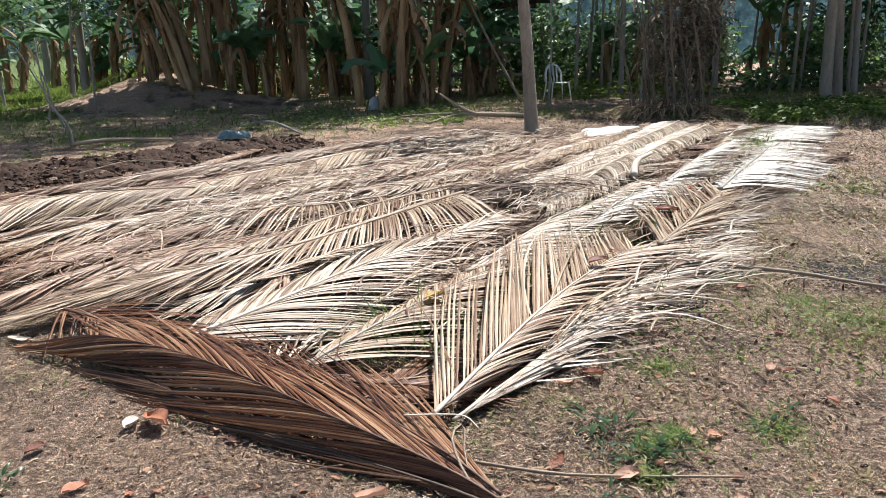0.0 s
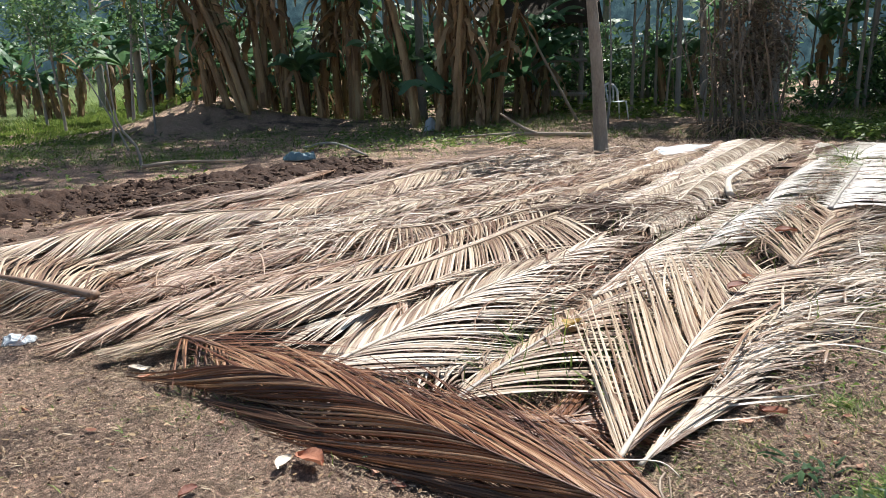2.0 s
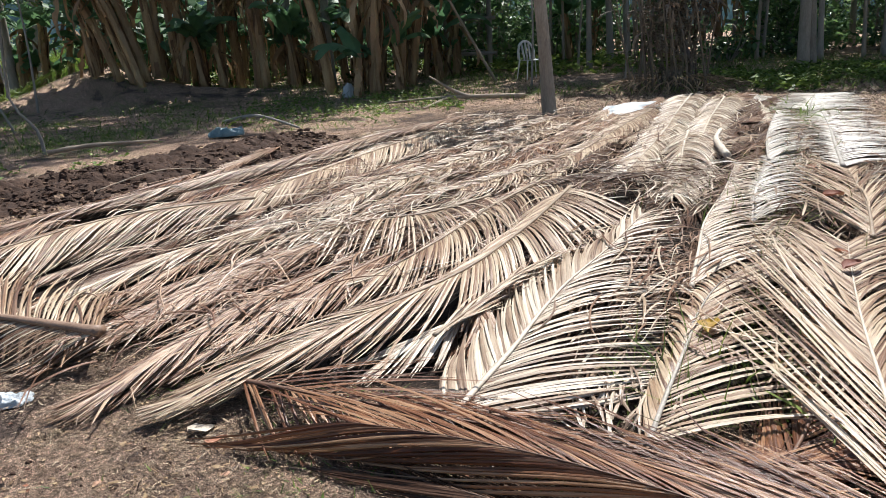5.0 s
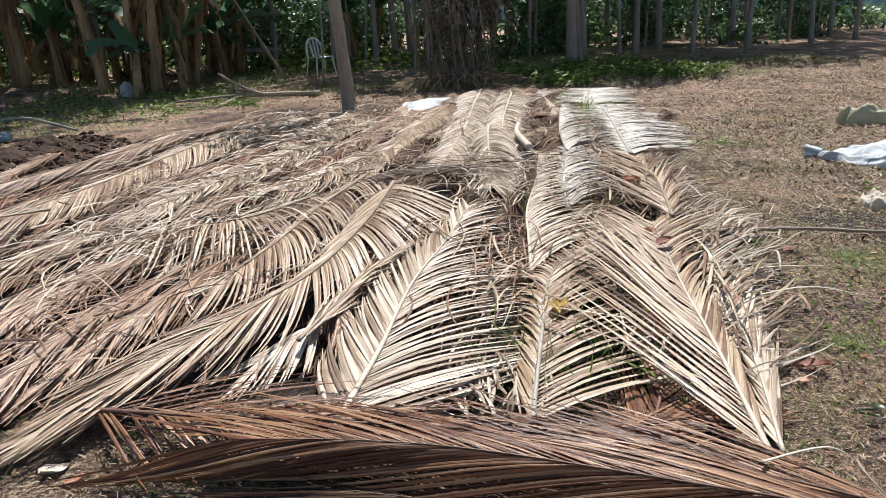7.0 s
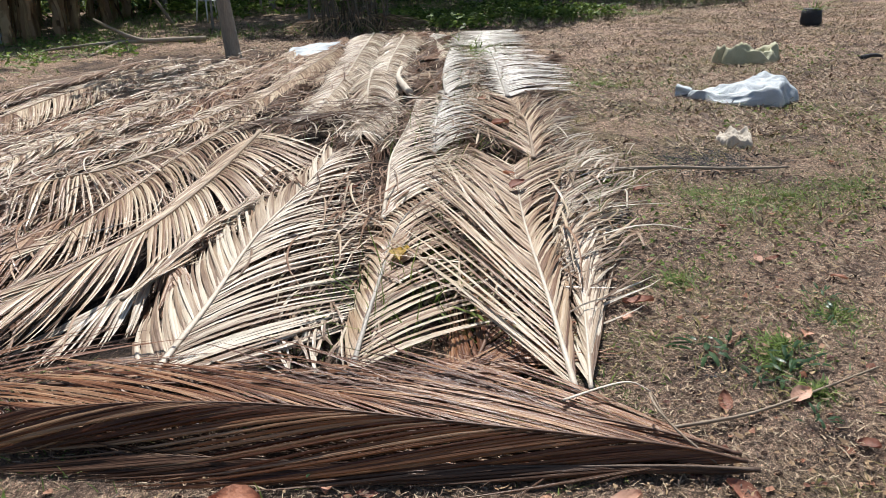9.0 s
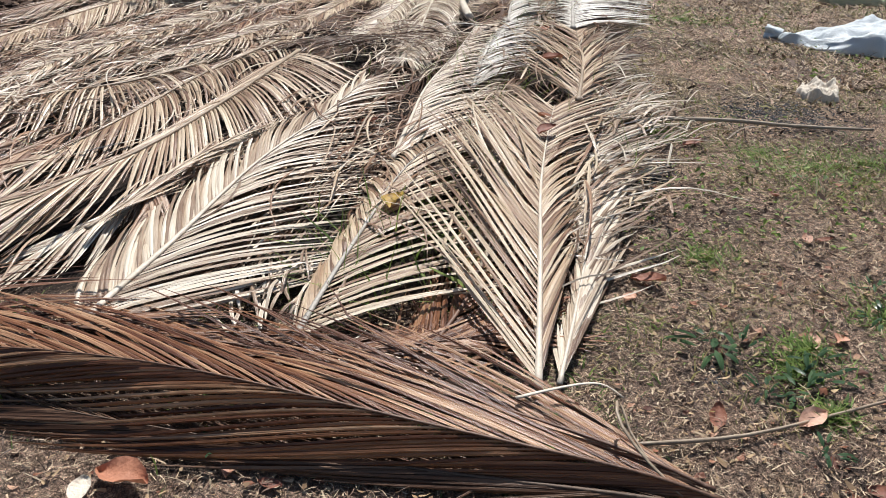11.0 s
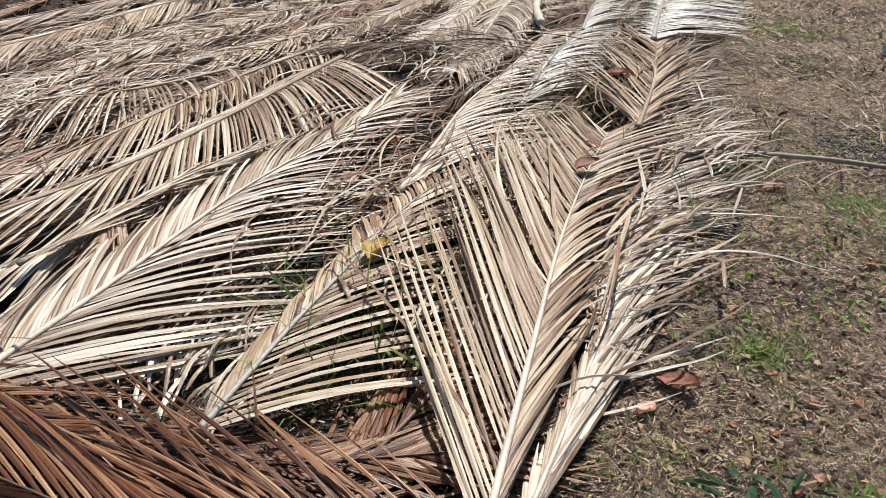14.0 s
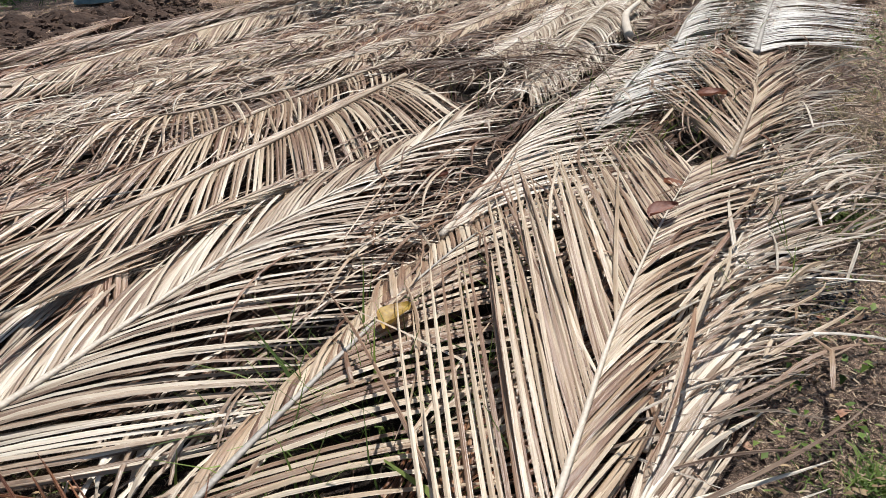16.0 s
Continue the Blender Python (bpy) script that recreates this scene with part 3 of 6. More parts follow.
frond([(0.15, 4.77), (0.42, 5.28), (0.72, 5.84), (1.25, 6.65), (1.85, 7.65)], "pale",
      [], [(0, 28, 0.9, -14, 0.05, 0.05), (0.2, 32, 0.95, -16, 0.05, 0.06), (0.5, 28, 0.85, -10, 0.05, 0.05), (1, 20, 0.6, 0, 0.06, 0.0)],
      (0.08, 0.1, 0.1), 0.036, 0.0098, 18, True, L_GREY, 0.012, (0.2, 0.6), 2.5, 0.02, 0.35)
frond([(0.98, 5.75), (1.4, 6.5), (1.85, 7.2), (2.3, 7.9)], "grey",
      [(0, 20, 0.35, 0, 0.05, 0.02), (1, 20, 0.3, 0, 0.05, 0.0)], [(0, 26, 0.8, -10, 0.05, 0.05), (0.5, 28, 0.8, -8, 0.06, 0.05), (1, 20, 0.5, 0, 0.06, 0.0)],
      (0.09, 0.11, 0.1), 0.04, 0.0095, 36, True, L_GREY, 0.011, (0.2, 0.7), 4.0, 0.04, 0.5)
frond([(1.36, 5.17), (1.8, 5.86), (2.38, 6.92)], "straw",
      [(0, 28, 1.15, -4, 0.12, 0.05), (0.5, 26, 1.1, 2, 0.16, 0.04), (1, 20, 0.6, 0, 0.1, 0.0)], [(0, 18, 0.6, 0, 0.06, 0.03), (0.4, 16, 0.95, -2, 0.1, 0.03), (1, 15, 0.6, 0, 0.08, 0.0)],
      (0.11, 0.13, 0.12), 0.034, 0.0082, 19, True, L_GREY, 0.014, (0.3, 0.8), 3.5, 0.02, 0.5)
frond([(2.40, 7.0), (2.95, 7.95), (3.6, 9.05), (4.3, 10.3)], "grey",
      [(0, 30, 0.4, 0, 0.06, 0.03), (1, 30, 0.6, 0, 0.06, 0.02)], [(0, 44, 0.85, -8, 0.05, 0.05), (0.5, 60, 0.9, -12, 0.05, 0.05), (1, 50, 0.6, -8, 0.06, 0.0)],
      (0.12, 0.13, 0.11), 0.034, 0.0118, 20, True, L_WHITE, 0.019, (0.1, 0.45), 2.5, 0.02, 0.35, 0.0)
frond([(2.12, 7.6), (2.6, 8.5), (3.2, 9.5), (3.9, 10.6)], "grey",
      [], [(0, 24, 0.95, -5, 0.05, 0.05), (0.5, 26, 0.9, -8, 0.06, 0.05), (1, 25, 0.6, 0, 0.06, 0.0)],
      (0.1, 0.12, 0.11), 0.034, 0.0118, 21, True, L_WHITE, 0.013, (0.1, 0.45), 3.0, 0.02, 0.35)
frond([(4.2, 10.4), (4.8, 11.3), (5.5, 12.3)], "grey",
      [(0, 55, 0.7, 20, 0.06, 0.05), (1, 45, 0.6, 10, 0.06, 0.0)], [(0, 60, 0.9, 15, 0.06, 0.05), (1, 50, 0.7, 10, 0.06, 0.0)],
      (0.1, 0.12, 0.1), 0.022, 0.0115, 33, False, L_WHITE, 0.014, (0.1, 0.5), 5.0, 0.05, 0.6)
frond([(2.22, 9.45), (1.75, 8.5), (1.3, 7.55), (0.88, 6.7)], "pale",
      [(0, 40, 0.65, 34, 0.05, 0.05), (0.5, 36, 0.7, 30, 0.05, 0.05), (1, 20, 0.4, 10, 0.06, 0.0)], [(0, 14, 0.8, 6, 0.08, 0.03), (1, 10, 0.4, 4, 0.06, 0.0)],
      (0.10, 0.115, 0.105, 0.09), 0.02, 0.0095, 22, False, L_STRAW, 0.016, (0.25, 0.7), 2.0, 0.01, 0.3)
frond([(4.0, 13.3), (2.9, 11.3), (1.95, 9.5), (0.9, 7.7)], "pale",
      [(0, 34, 0.75, 24, 0.06, 0.05), (1, 24, 0.5, 14, 0.06, 0.0)], [(0, 34, 0.75, 22, 0.06, 0.05), (1, 22, 0.5, 12, 0.06, 0.0)],
      (0.10, 0.115, 0.105, 0.09), 0.021, 0.0105, 23, False, L_STRAW, 0.017, (0.25, 0.7), 2.5, 0.01, 0.3)
frond([(4.2, 12.6), (2.72, 10.03), (1.93, 8.53)], "pale",
      [(0, 40, 0.65, 30, 0.06, 0.05), (1, 30, 0.5, 20, 0.06, 0.0)], [(0, 30, 0.6, 20, 0.06, 0.05), (1, 24, 0.5, 10, 0.06, 0.0)],
      (0.10, 0.11, 0.09), 0.021, 0.0105, 24, False, L_STRAW, 0.016, (0.25, 0.7), 2.5, 0.01, 0.3)
frond([(2.75, 11.8), (2.0, 10.6), (1.29, 9.52), (0.25, 7.9)], "straw",
      [(0, 30, 0.7, 20, 0.06, 0.05), (1, 18, 0.5, 10, 0.06, 0.0)], [(0, 24, 0.7, 12, 0.06, 0.05), (1, 12, 0.5, 6, 0.06, 0.0)],
      (0.10, 0.11, 0.10, 0.09), 0.02, 0.0105, 124, False, L_STRAW, 0.016, (0.25, 0.7), 2.5, 0.01, 0.3)
frond([(0.3, 12.4), (-0.9, 11.0), (-2.0, 9.5), (-2.9, 8.5), (-3.9, 7.5)], "russet",
      [(0, 10, 0.8, 4, 0.08, 0.02), (1, 6, 0.5, 0, 0.06, 0.0)], [(0, 10, 0.8, 4, 0.06, 0.02), (1, 6, 0.5, 0, 0.06, 0.0)],
      (0.12, 0.15, 0.15, 0.12), 0.014, 0.0095, 25, False, L_RUSSET, 0.016, (0.2, 0.6), 1.5, 0.0, 0.3)
frond([(0.5, 11.9), (-0.2, 10.9), (-0.95, 9.85), (-1.85, 8.35), (-2.5, 7.5), (-3.3, 6.8)], "straw",
      [(0, 34, 0.75, 16, 0.05, 0.04), (0.5, 30, 0.8, 14, 0.05, 0.04), (1, 16, 0.5, 6, 0.05, 0.0)], [(0, 9, 0.9, 4, 0.12, 0.03), (1, 6, 0.6, 2, 0.08, 0.0)],
      (0.12, 0.15, 0.15, 0.14, 0.1), 0.017, 0.0095, 26, False, L_RUSSET, 0.017, (0.2, 0.6), 1.6, 0.0, 0.3)
frond([(-2.2, 7.4), (-3.05, 7.0), (-3.66, 6.4), (-4.3, 5.95)], "straw",
      [(0, 50, 0.8, 14, 0.04, 0.05), (0.5, 44, 0.85, 14, 0.04, 0.05), (1, 26, 0.5, 6, 0.05, 0.0)], [(0, 10, 0.8, 4, 0.1, 0.03), (1, 6, 0.6, 2, 0.08, 0.0)],
      (0.16, 0.18, 0.15, 0.1), 0.018, 0.0095, 27, False, L_STRAW, 0.015, (0.2, 0.6), 2.0, 0.0, 0.3)
frond([(0.16, 7.5), (-0.5, 6.5), (-0.95, 5.8), (-1.35, 5.35)], "straw",
      [(0, 40, 0.75, 20, 0.05, 0.05), (0.5, 34, 0.75, 16, 0.05, 0.05), (1, 22, 0.45, 6, 0.05, 0.0)], [(0, 12, 0.7, 6, 0.08, 0.03), (1, 8, 0.4, 2, 0.07, 0.0)],
      (0.13, 0.15, 0.13, 0.09), 0.032, 0.0088, 29, True, L_STRAW, 0.013, (0.25, 0.65), 3.0, 0.02, 0.4)
frond([(-0.45, 6.85), (-0.95, 6.42), (-1.35, 6.33), (-1.95, 6.3)], "straw",
      [(0, 60, 0.7, 0, 0.04, 0.07), (0.5, 74, 0.75, 10, 0.04, 0.08), (1, 50, 0.5, 10, 0.04, 0.02)], [(0, 14, 0.6, 6, 0.08, 0.03), (1, 10, 0.4, 2, 0.07, 0.0)],
      (0.14, 0.16, 0.16, 0.1), 0.032, 0.009, 28, True, "straw palm frond with leaflets hanging in combs", 0.013, (0.25, 0.7), 5.0, 0.06, 0.6)
frond([(-2.54, 4.68), (-2.96, 4.93), (-3.33, 5.13), (-4.2, 5.6)], "straw",
      [(0, 40, 0.4, 10, 0.02, 0.0), (1, 30, 0.4, 5, 0.02, 0.0)], [(0, 50, 0.9, 0, 0.07, 0.06), (0.4, 44, 1.2, 2, 0.08, 0.08), (1, 30, 0.8, 4, 0.08, 0.02)],
      (0.17, 0.18, 0.16), 0.03, 0.0095, 31, True, "straw palm frond with a thick dark butt at the mat's edge", 0.03, (0.25, 0.7), 4.0, 0.02, 0.5, 0.02, "russet")
for k, (keys, tone) in enumerate([([(-1.5, 5.7), (-1.95, 5.03), (-2.22, 4.6), (-2.46, 4.30)], "russet"), ([(-1.55, 6.3), (-2.1, 5.6), (-2.5, 5.1), (-2.78, 4.72)], "russet"), ([(-1.9, 6.9), (-2.45, 6.2), (-2.9, 5.65), (-3.3, 5.2)], "straw"),
                                  ([(-1.2, 5.85), (-1.5, 5.35), (-1.8, 4.95), (-2.15, 4.5)], "russet"), ([(-1.3, 6.6), (-1.85, 5.85), (-2.3, 5.25), (-2.7, 4.85)], "russet")]):
    frond(keys, tone, [(0, 12, 0.8, 6, 0.05, 0.03), (0.8, 8, 0.4, 4, 0.04, 0.01), (1, 7, 0.12, 2, 0.03, 0.0)], [(0, 12, 0.8, 6, 0.05, 0.03), (0.8, 8, 0.4, 4, 0.04, 0.01), (1, 7, 0.12, 2, 0.03, 0.0)],
          (0.08, 0.11, 0.10, 0.05), 0.017, 0.0085, 132 + k, k == 0, L_RUSSET, 0.011, (0.2, 0.8), 4.0, 0.02, 0.6)
frond([(0.03, 3.02), (0.36, 3.46), (0.75, 4.02), (1.15, 4.62)], "pale",
      [(0, 8, 0.25, 0, 0.03, 0.0), (1, 10, 0.3, 0, 0.03, 0.0)], [(0, 3, 0.8, 2, 0.03, 0.02), (0.3, 9, 0.75, 2, 0.03, 0.03), (0.6, 16, 0.7, 0, 0.03, 0.02), (1, 24, 0.55, -4, 0.03, 0.0)],
      (0.05, 0.065, 0.06), 0.026, 0.0095, 35, True, L_PALE, 0.007, (0.3, 0.8), 3.0, 0.02, 0.4)
frond([(0.45, 3.65), (0.8, 4.15), (1.25, 4.75), (1.7, 5.3)], "pale",
      [(0, 10, 0.3, 0, 0.03, 0.0), (1, 12, 0.3, 0, 0.03, 0.0)], [(0, 26, 0.55, -8, 0.03, 0.03), (0.5, 30, 0.6, -10, 0.05, 0.03), (1, 24, 0.5, 0, 0.04, 0.0)],
      (0.05, 0.06, 0.05), 0.026, 0.0085, 34, True, L_PALE, 0.008, (0.3, 0.9), 9.0, 0.08, 1.0)
frond([(-0.42, 3.15), (0.0, 3.55), (0.45, 4.2), (0.8, 4.7)], "brown",
      [(0, 24, 0.6, 4, 0.02, 0.01), (1, 20, 0.4, 0, 0.02, 0.0)], [(0, 26, 0.6, 4, 0.02, 0.01), (1, 20, 0.4, 0, 0.02, 0.0)],
      (0.03, 0.04, 0.03), 0.026, 0.0075, 45, False, L_BROWN, 0.009, (0.3, 0.8), 5.0, 0.03, 0.5)
frond([(-0.95, 3.55), (-0.45, 3.38), (0.05, 3.3)], "brown",
      [(0, 30, 0.45, 6, 0.03, 0.01), (1, 22, 0.3, 0, 0.02, 0.0)], [(0, 26, 0.4, 4, 0.02, 0.01), (1, 20, 0.3, 0, 0.02, 0.0)],
      (0.05, 0.05, 0.04), 0.022, 0.0075, 46, False, L_BROWN, 0.009, (0.3, 0.8), 5.0, 0.03, 0.5)

# the bed of fronds below them, in lanes along the mat
lane_rng = random.Random(77)
AL, AC = (0.56, 0.83), (0.83, -0.56)
for k, (keys, bends) in enumerate([([(0.75, 11.6), (0.2, 11.0), (-0.5, 10.3)], (40, 60)), ([(1.3, 11.5), (0.6, 10.5), (-0.1, 9.7)], (70, 50)), ([(0.4, 9.6), (-0.4, 8.7), (-1.2, 8.0)], (90, 80)), ([(-0.3, 8.6), (-0.9, 8.0), (-1.5, 7.3)], (110, 90)), ([(0.6, 8.6), (0.0, 7.9), (-0.6, 7.4)], (80, 70))]):
    frond(keys, "straw", [(0, 55, 0.6, bends[0], 0.05, 0.06), (1, 40, 0.5, bends[0], 0.05, 0.02)], [(0, 45, 0.6, bends[1], 0.05, 0.06), (1, 35, 0.5, bends[1], 0.05, 0.02)],
          (0.11, 0.13, 0.11), 0.02, 0.0095, 41 + k, False, "straw palm frond with curled tangled leaflets", 0.012, (0.2, 0.8), 9.0, 0.05, 1.0)
count = 0
for lane in range(25):
    v = -7.2 + lane * 0.222
    lo = float(np.interp(v, (-7.7, -4.9, -4.1, -2.4, -1.5), (3.5, 2.75, 2.7, 3.0, 3.1)))
    hi = float(np.interp(v, (-7.4, -6.6, -5.0, -4.3, -2.7, -1.5), (9.0, 10.4, 10.9, 14.0, 13.4, 12.8)))
    u = lo + lane_rng.uniform(0, 0.25)
    while u < hi - 1.0:
        ln = min(lane_rng.uniform(1.9, 3.0), hi + 0.3 - u) * (1.0 if v < -2 else 0.85)
        vv, turn = v + lane_rng.uniform(-0.12, 0.12), lane_rng.uniform(-0.22, 0.22)
        a = (AL[0] * u + AC[0] * vv, AL[1] * u + AC[1] * vv)
        d = (AL[0] * math.cos(turn) - AL[1] * math.sin(turn), AL[0] * math.sin(turn) + AL[1] * math.cos(turn))
        b = (a[0] + d[0] * ln, a[1] + d[1] * ln)
        mid = ((a[0] + b[0]) / 2 + lane_rng.uniform(-0.1, 0.1), (a[1] + b[1]) / 2 + lane_rng.uniform(-0.1, 0.1))
        keys = [b, mid, a] if v < -4.6 or lane_rng.random() < 0.5 else [a, mid, b]
        # near the front, buried fronds take umber for the shade between leaflets
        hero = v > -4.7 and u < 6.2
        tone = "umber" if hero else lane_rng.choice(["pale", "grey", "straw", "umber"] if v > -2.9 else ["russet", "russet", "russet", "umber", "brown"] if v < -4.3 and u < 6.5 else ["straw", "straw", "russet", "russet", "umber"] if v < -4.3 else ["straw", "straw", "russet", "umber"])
        w0, w1 = (lane_rng.uniform(8, 20), lane_rng.uniform(8, 20)) if v < -4.2 else (lane_rng.uniform(12, 32), lane_rng.uniform(12, 32))
        l0, l1 = lane_rng.uniform(0.5, 0.75), lane_rng.uniform(0.5, 0.75)
        c0, c1 = lane_rng.uniform(0, 30), lane_rng.uniform(0, 30)
        h = lane_rng.uniform(0.015, 0.03) if hero else lane_rng.uniform(0.03, 0.08)
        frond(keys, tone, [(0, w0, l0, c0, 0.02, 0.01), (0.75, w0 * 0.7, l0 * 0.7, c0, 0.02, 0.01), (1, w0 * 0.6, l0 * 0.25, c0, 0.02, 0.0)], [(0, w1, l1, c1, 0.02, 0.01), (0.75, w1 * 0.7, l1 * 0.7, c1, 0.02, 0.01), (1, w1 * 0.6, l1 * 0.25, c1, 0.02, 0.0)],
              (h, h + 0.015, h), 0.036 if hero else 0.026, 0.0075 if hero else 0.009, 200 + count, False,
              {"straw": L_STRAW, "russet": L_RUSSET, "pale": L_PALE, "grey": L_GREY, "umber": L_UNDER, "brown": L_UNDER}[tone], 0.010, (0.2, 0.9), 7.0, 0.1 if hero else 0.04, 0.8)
        count += 1
        u += ln * (lane_rng.uniform(0.8, 1.0) if hero else lane_rng.uniform(0.52, 0.72))


# loose leaflets scattered over and beside the mat
def loose_leaflets():
    rng = random.Random(5)
    for tone, n in (("straw", 700), ("russet", 600), ("pale", 250)):
        chunks = []
        for _ in range(n):
            v = rng.uniform(-7.1, -1.6)
            u = rng.uniform(3.5 + 0.2 * max(0, -4.5 - v), 11)
            x, y = AL[0] * u + AC[0] * v, AL[1] * u + AC[1] * v
            h = math.atan2(AL[1], AL[0]) + rng.gauss(0, 0.35 if rng.random() < 0.4 else 0.12) + (math.pi if rng.random() < 0.5 else 0)
            z = ground_z(x, y) + rng.uniform(0.03, 0.13)
            chunks.append(leaflet_shape(rng, (x, y, z), h, 1, rng.uniform(0.25, 0.7), 0, rng.gauss(0, 0.8), rng.uniform(0, 0.05), rng.uniform(0.004, 0.009), rng.uniform(0.4, 1.0), z - rng.uniform(0, 0.05)))
        ob = leaf_piece("loose_leaflets", chunks, LEAF[tone, "island"], None, 3)
        tagged(ob, "loose dry palm leaflets strewn over the fronds", "palm leaflets", kind="stuff")


loose_leaflets()


def tangle(x, y, sx, sy, n, tone, curl, z0, z1, seed, heading=0.98, lengths=(0.2, 0.5), wide=(0.0028, 0.006)):
    """Thin loose leaflets that lie curled over one another."""
    r = random.Random(seed)
    chunks = []
    for _ in range(n):
        px, py = x + r.gauss(0, sx), y + r.gauss(0, sy)
        h = heading + r.gauss(0, 0.6 if curl > 20 else 0.25) + (math.pi if curl > 20 and r.random() < 0.3 else 0)
        g = ground_z(px, py)
        z = g + r.uniform(z0, z1)
        chunks.append(blade(r, (px, py, z), h, r.choice((-1, 1)), r.uniform(*lengths), 0, r.gauss(0, curl), r.uniform(*wide), r.uniform(0.2, 0.9), max(g + 0.02, z - r.uniform(0, 0.05)), r.uniform(0, 0.04), 1.0))
    ob = leaf_piece("loose_leaflets", chunks, LEAF[tone, "island"], None, seed, "stuff")
    tagged(ob, "tangle of loose curled palm leaflets over the fronds", "palm leaflets")


tangle(-0.15, 4.75, 0.25, 0.4, 110, "straw", 50, 0.05, 0.1, 1)
tangle(0.15, 5.3, 0.22, 0.4, 110, "russet", 50, 0.05, 0.1, 2)
tangle(-0.56, 3.75, 0.08, 0.14, 70, "pale", 14, 0.03, 0.06, 3, 1.15, (0.15, 0.34), (0.003, 0.007))
tangle(-0.9, 7.9, 0.5, 0.6, 130, "straw", 150, 0.11, 0.18, 4, wide=(0.005, 0.009))
tangle(-1.6, 6.4, 0.35, 0.3, 160, "pale", 90, 0.1, 0.2, 5)
tangle(0.3, 10.2, 0.6, 0.7, 130, "straw", 150, 0.12, 0.2, 6, lengths=(0.3, 0.6), wide=(0.006, 0.011))
tangle(1.0, 6.9, 0.3, 0.5, 160, "pale", 70, 0.1, 0.17, 7)
tangle(1.5, 4.85, 0.14, 0.22, 60, "pale", 14, 0.04, 0.09, 8, 0.6, (0.25, 0.5), (0.004, 0.009))
tangle(0.85, 4.15, 0.13, 0.2, 50, "straw", 16, 0.05, 0.1, 9, 0.6, (0.25, 0.5), (0.004, 0.009))
tangle(-2.2, 5.1, 0.4, 0.4, 140, "russet", 40, 0.08, 0.16, 11)
tangle(0.75, 7.2, 0.3, 0.25, 90, "umber", 60, 0.14, 0.2, 12, -0.5, (0.3, 0.6))


def edge_leaflets():
    """Leaflets that stick out of the mat's sunny edge over the soil."""
    rng = random.Random(15)
    chunks = []
    for _ in range(330):
        u = rng.uniform(2.9, 7.2)
        v = -1.75 + 0.25 * noise.noise(Vector((u * 1.7, 0, 5))) + rng.gauss(0, 0.12)
        x, y = AL[0] * u + AC[0] * v, AL[1] * u + AC[1] * v
        h = math.atan2(AL[1], AL[0]) + rng.gauss(-0.45, 0.35)
        z = ground_z(x, y) + rng.uniform(0.02, 0.07)
        chunks.append(leaflet_shape(rng, (x, y, z), h, 1, rng.uniform(0.2, 0.55), 0, rng.gauss(0, 0.35), rng.uniform(0, 0.05), rng.uniform(0.004, 0.009), rng.uniform(0.4, 1.0), z - rng.uniform(0, 0.02), rng.choice((0, 0, 0.03, 0.06))))
    ob = leaf_piece("loose_leaflets", chunks, LEAF["pale", "island"], None, 4)
    tagged(ob, "bleached loose palm leaflets along the mat's edge", "palm leaflets", kind="stuff")


edge_leaflets()


# ---------------------------------------------------------------- ground litter and grass
def ribbons(name, label, category, material, xy, length, width, stand, bend, seed):
    """Many thin blades at the places xy; stand: 0 lies flat, 1 stands up."""
    g = np.random.default_rng(seed)
    n = len(xy)
    x, y = xy[:, 0].copy(), xy[:, 1].copy()
    z = heights(x, y) + (0.001 if stand > 0.3 else g.uniform(0.001, 0.02, n))
    a = g.uniform(0, 2 * np.pi, n)
    ln = length * g.uniform(0.3, 2.2, n)
    el = stand * g.uniform(0.4, 1.2, n) + g.uniform(-0.05, 0.14, n)
    w = width * np.exp(g.normal(0, 0.4, n))
    out = np.zeros((n, 3, 2, 3))
    for j in range(3):
        k = (1.0, 0.8, 0.12)[j]
        nx, ny = -np.sin(a) * w * k, np.cos(a) * w * k
        out[:, j, 0] = np.stack([x + nx, y + ny, z], 1)
        out[:, j, 1] = np.stack([x - nx, y - ny, z + 0.5 * w], 1)
        e = el - bend * j
        a = a + g.uniform(-0.45, 0.45, n)
        x = x + np.cos(a) * np.cos(e) * ln / 2
        y = y + np.sin(a) * np.cos(e) * ln / 2
        z = np.maximum(z + np.sin(e) * ln / 2, heights(x, y) + 0.001)
    return quads(name, out, material, label, category, 3)


def mat_mask(x, y):
    u, v = AL[0] * x + AL[1] * y, AC[0] * x + AC[1] * y
    return (v > -7.2) & (v < -1.5) & (u > np.interp(v, (-7.7, -4.9, -4.1, -2.4, -1.5), (3.6, 2.8, 2.6, 2.9, 3.1))) & (u < 11)


def field(n, seed, area, near=1.0, scale=0.0, threshold=-9.0, keep=0.05):
    """Places in a box (x0, x1, y0, y1): thinning with distance, in patches, mostly clear of the mat."""
    g = np.random.default_rng(seed)
    x = g.uniform(area[0], area[1], n)
    y = area[2] + (area[3] - area[2]) * g.uniform(0, 1, n) ** near
    ok = ~mat_mask(x, y) | (g.uniform(0, 1, n) < keep)
    if scale:
        gx, gy = (x * scale * 4).astype(int), (y * scale * 4).astype(int)
        table = {}
        val = np.empty(n)
        for i, key in enumerate(zip(gx.tolist(), gy.tolist())):
            if key not in table:
                table[key] = noise.noise(Vector((key[0] / 4, key[1] / 4, seed * 1.7)))
            val[i] = table[key]
        ok &= val + g.normal(0, 0.12, n) > threshold
    return np.stack([x[ok], y[ok]], 1)


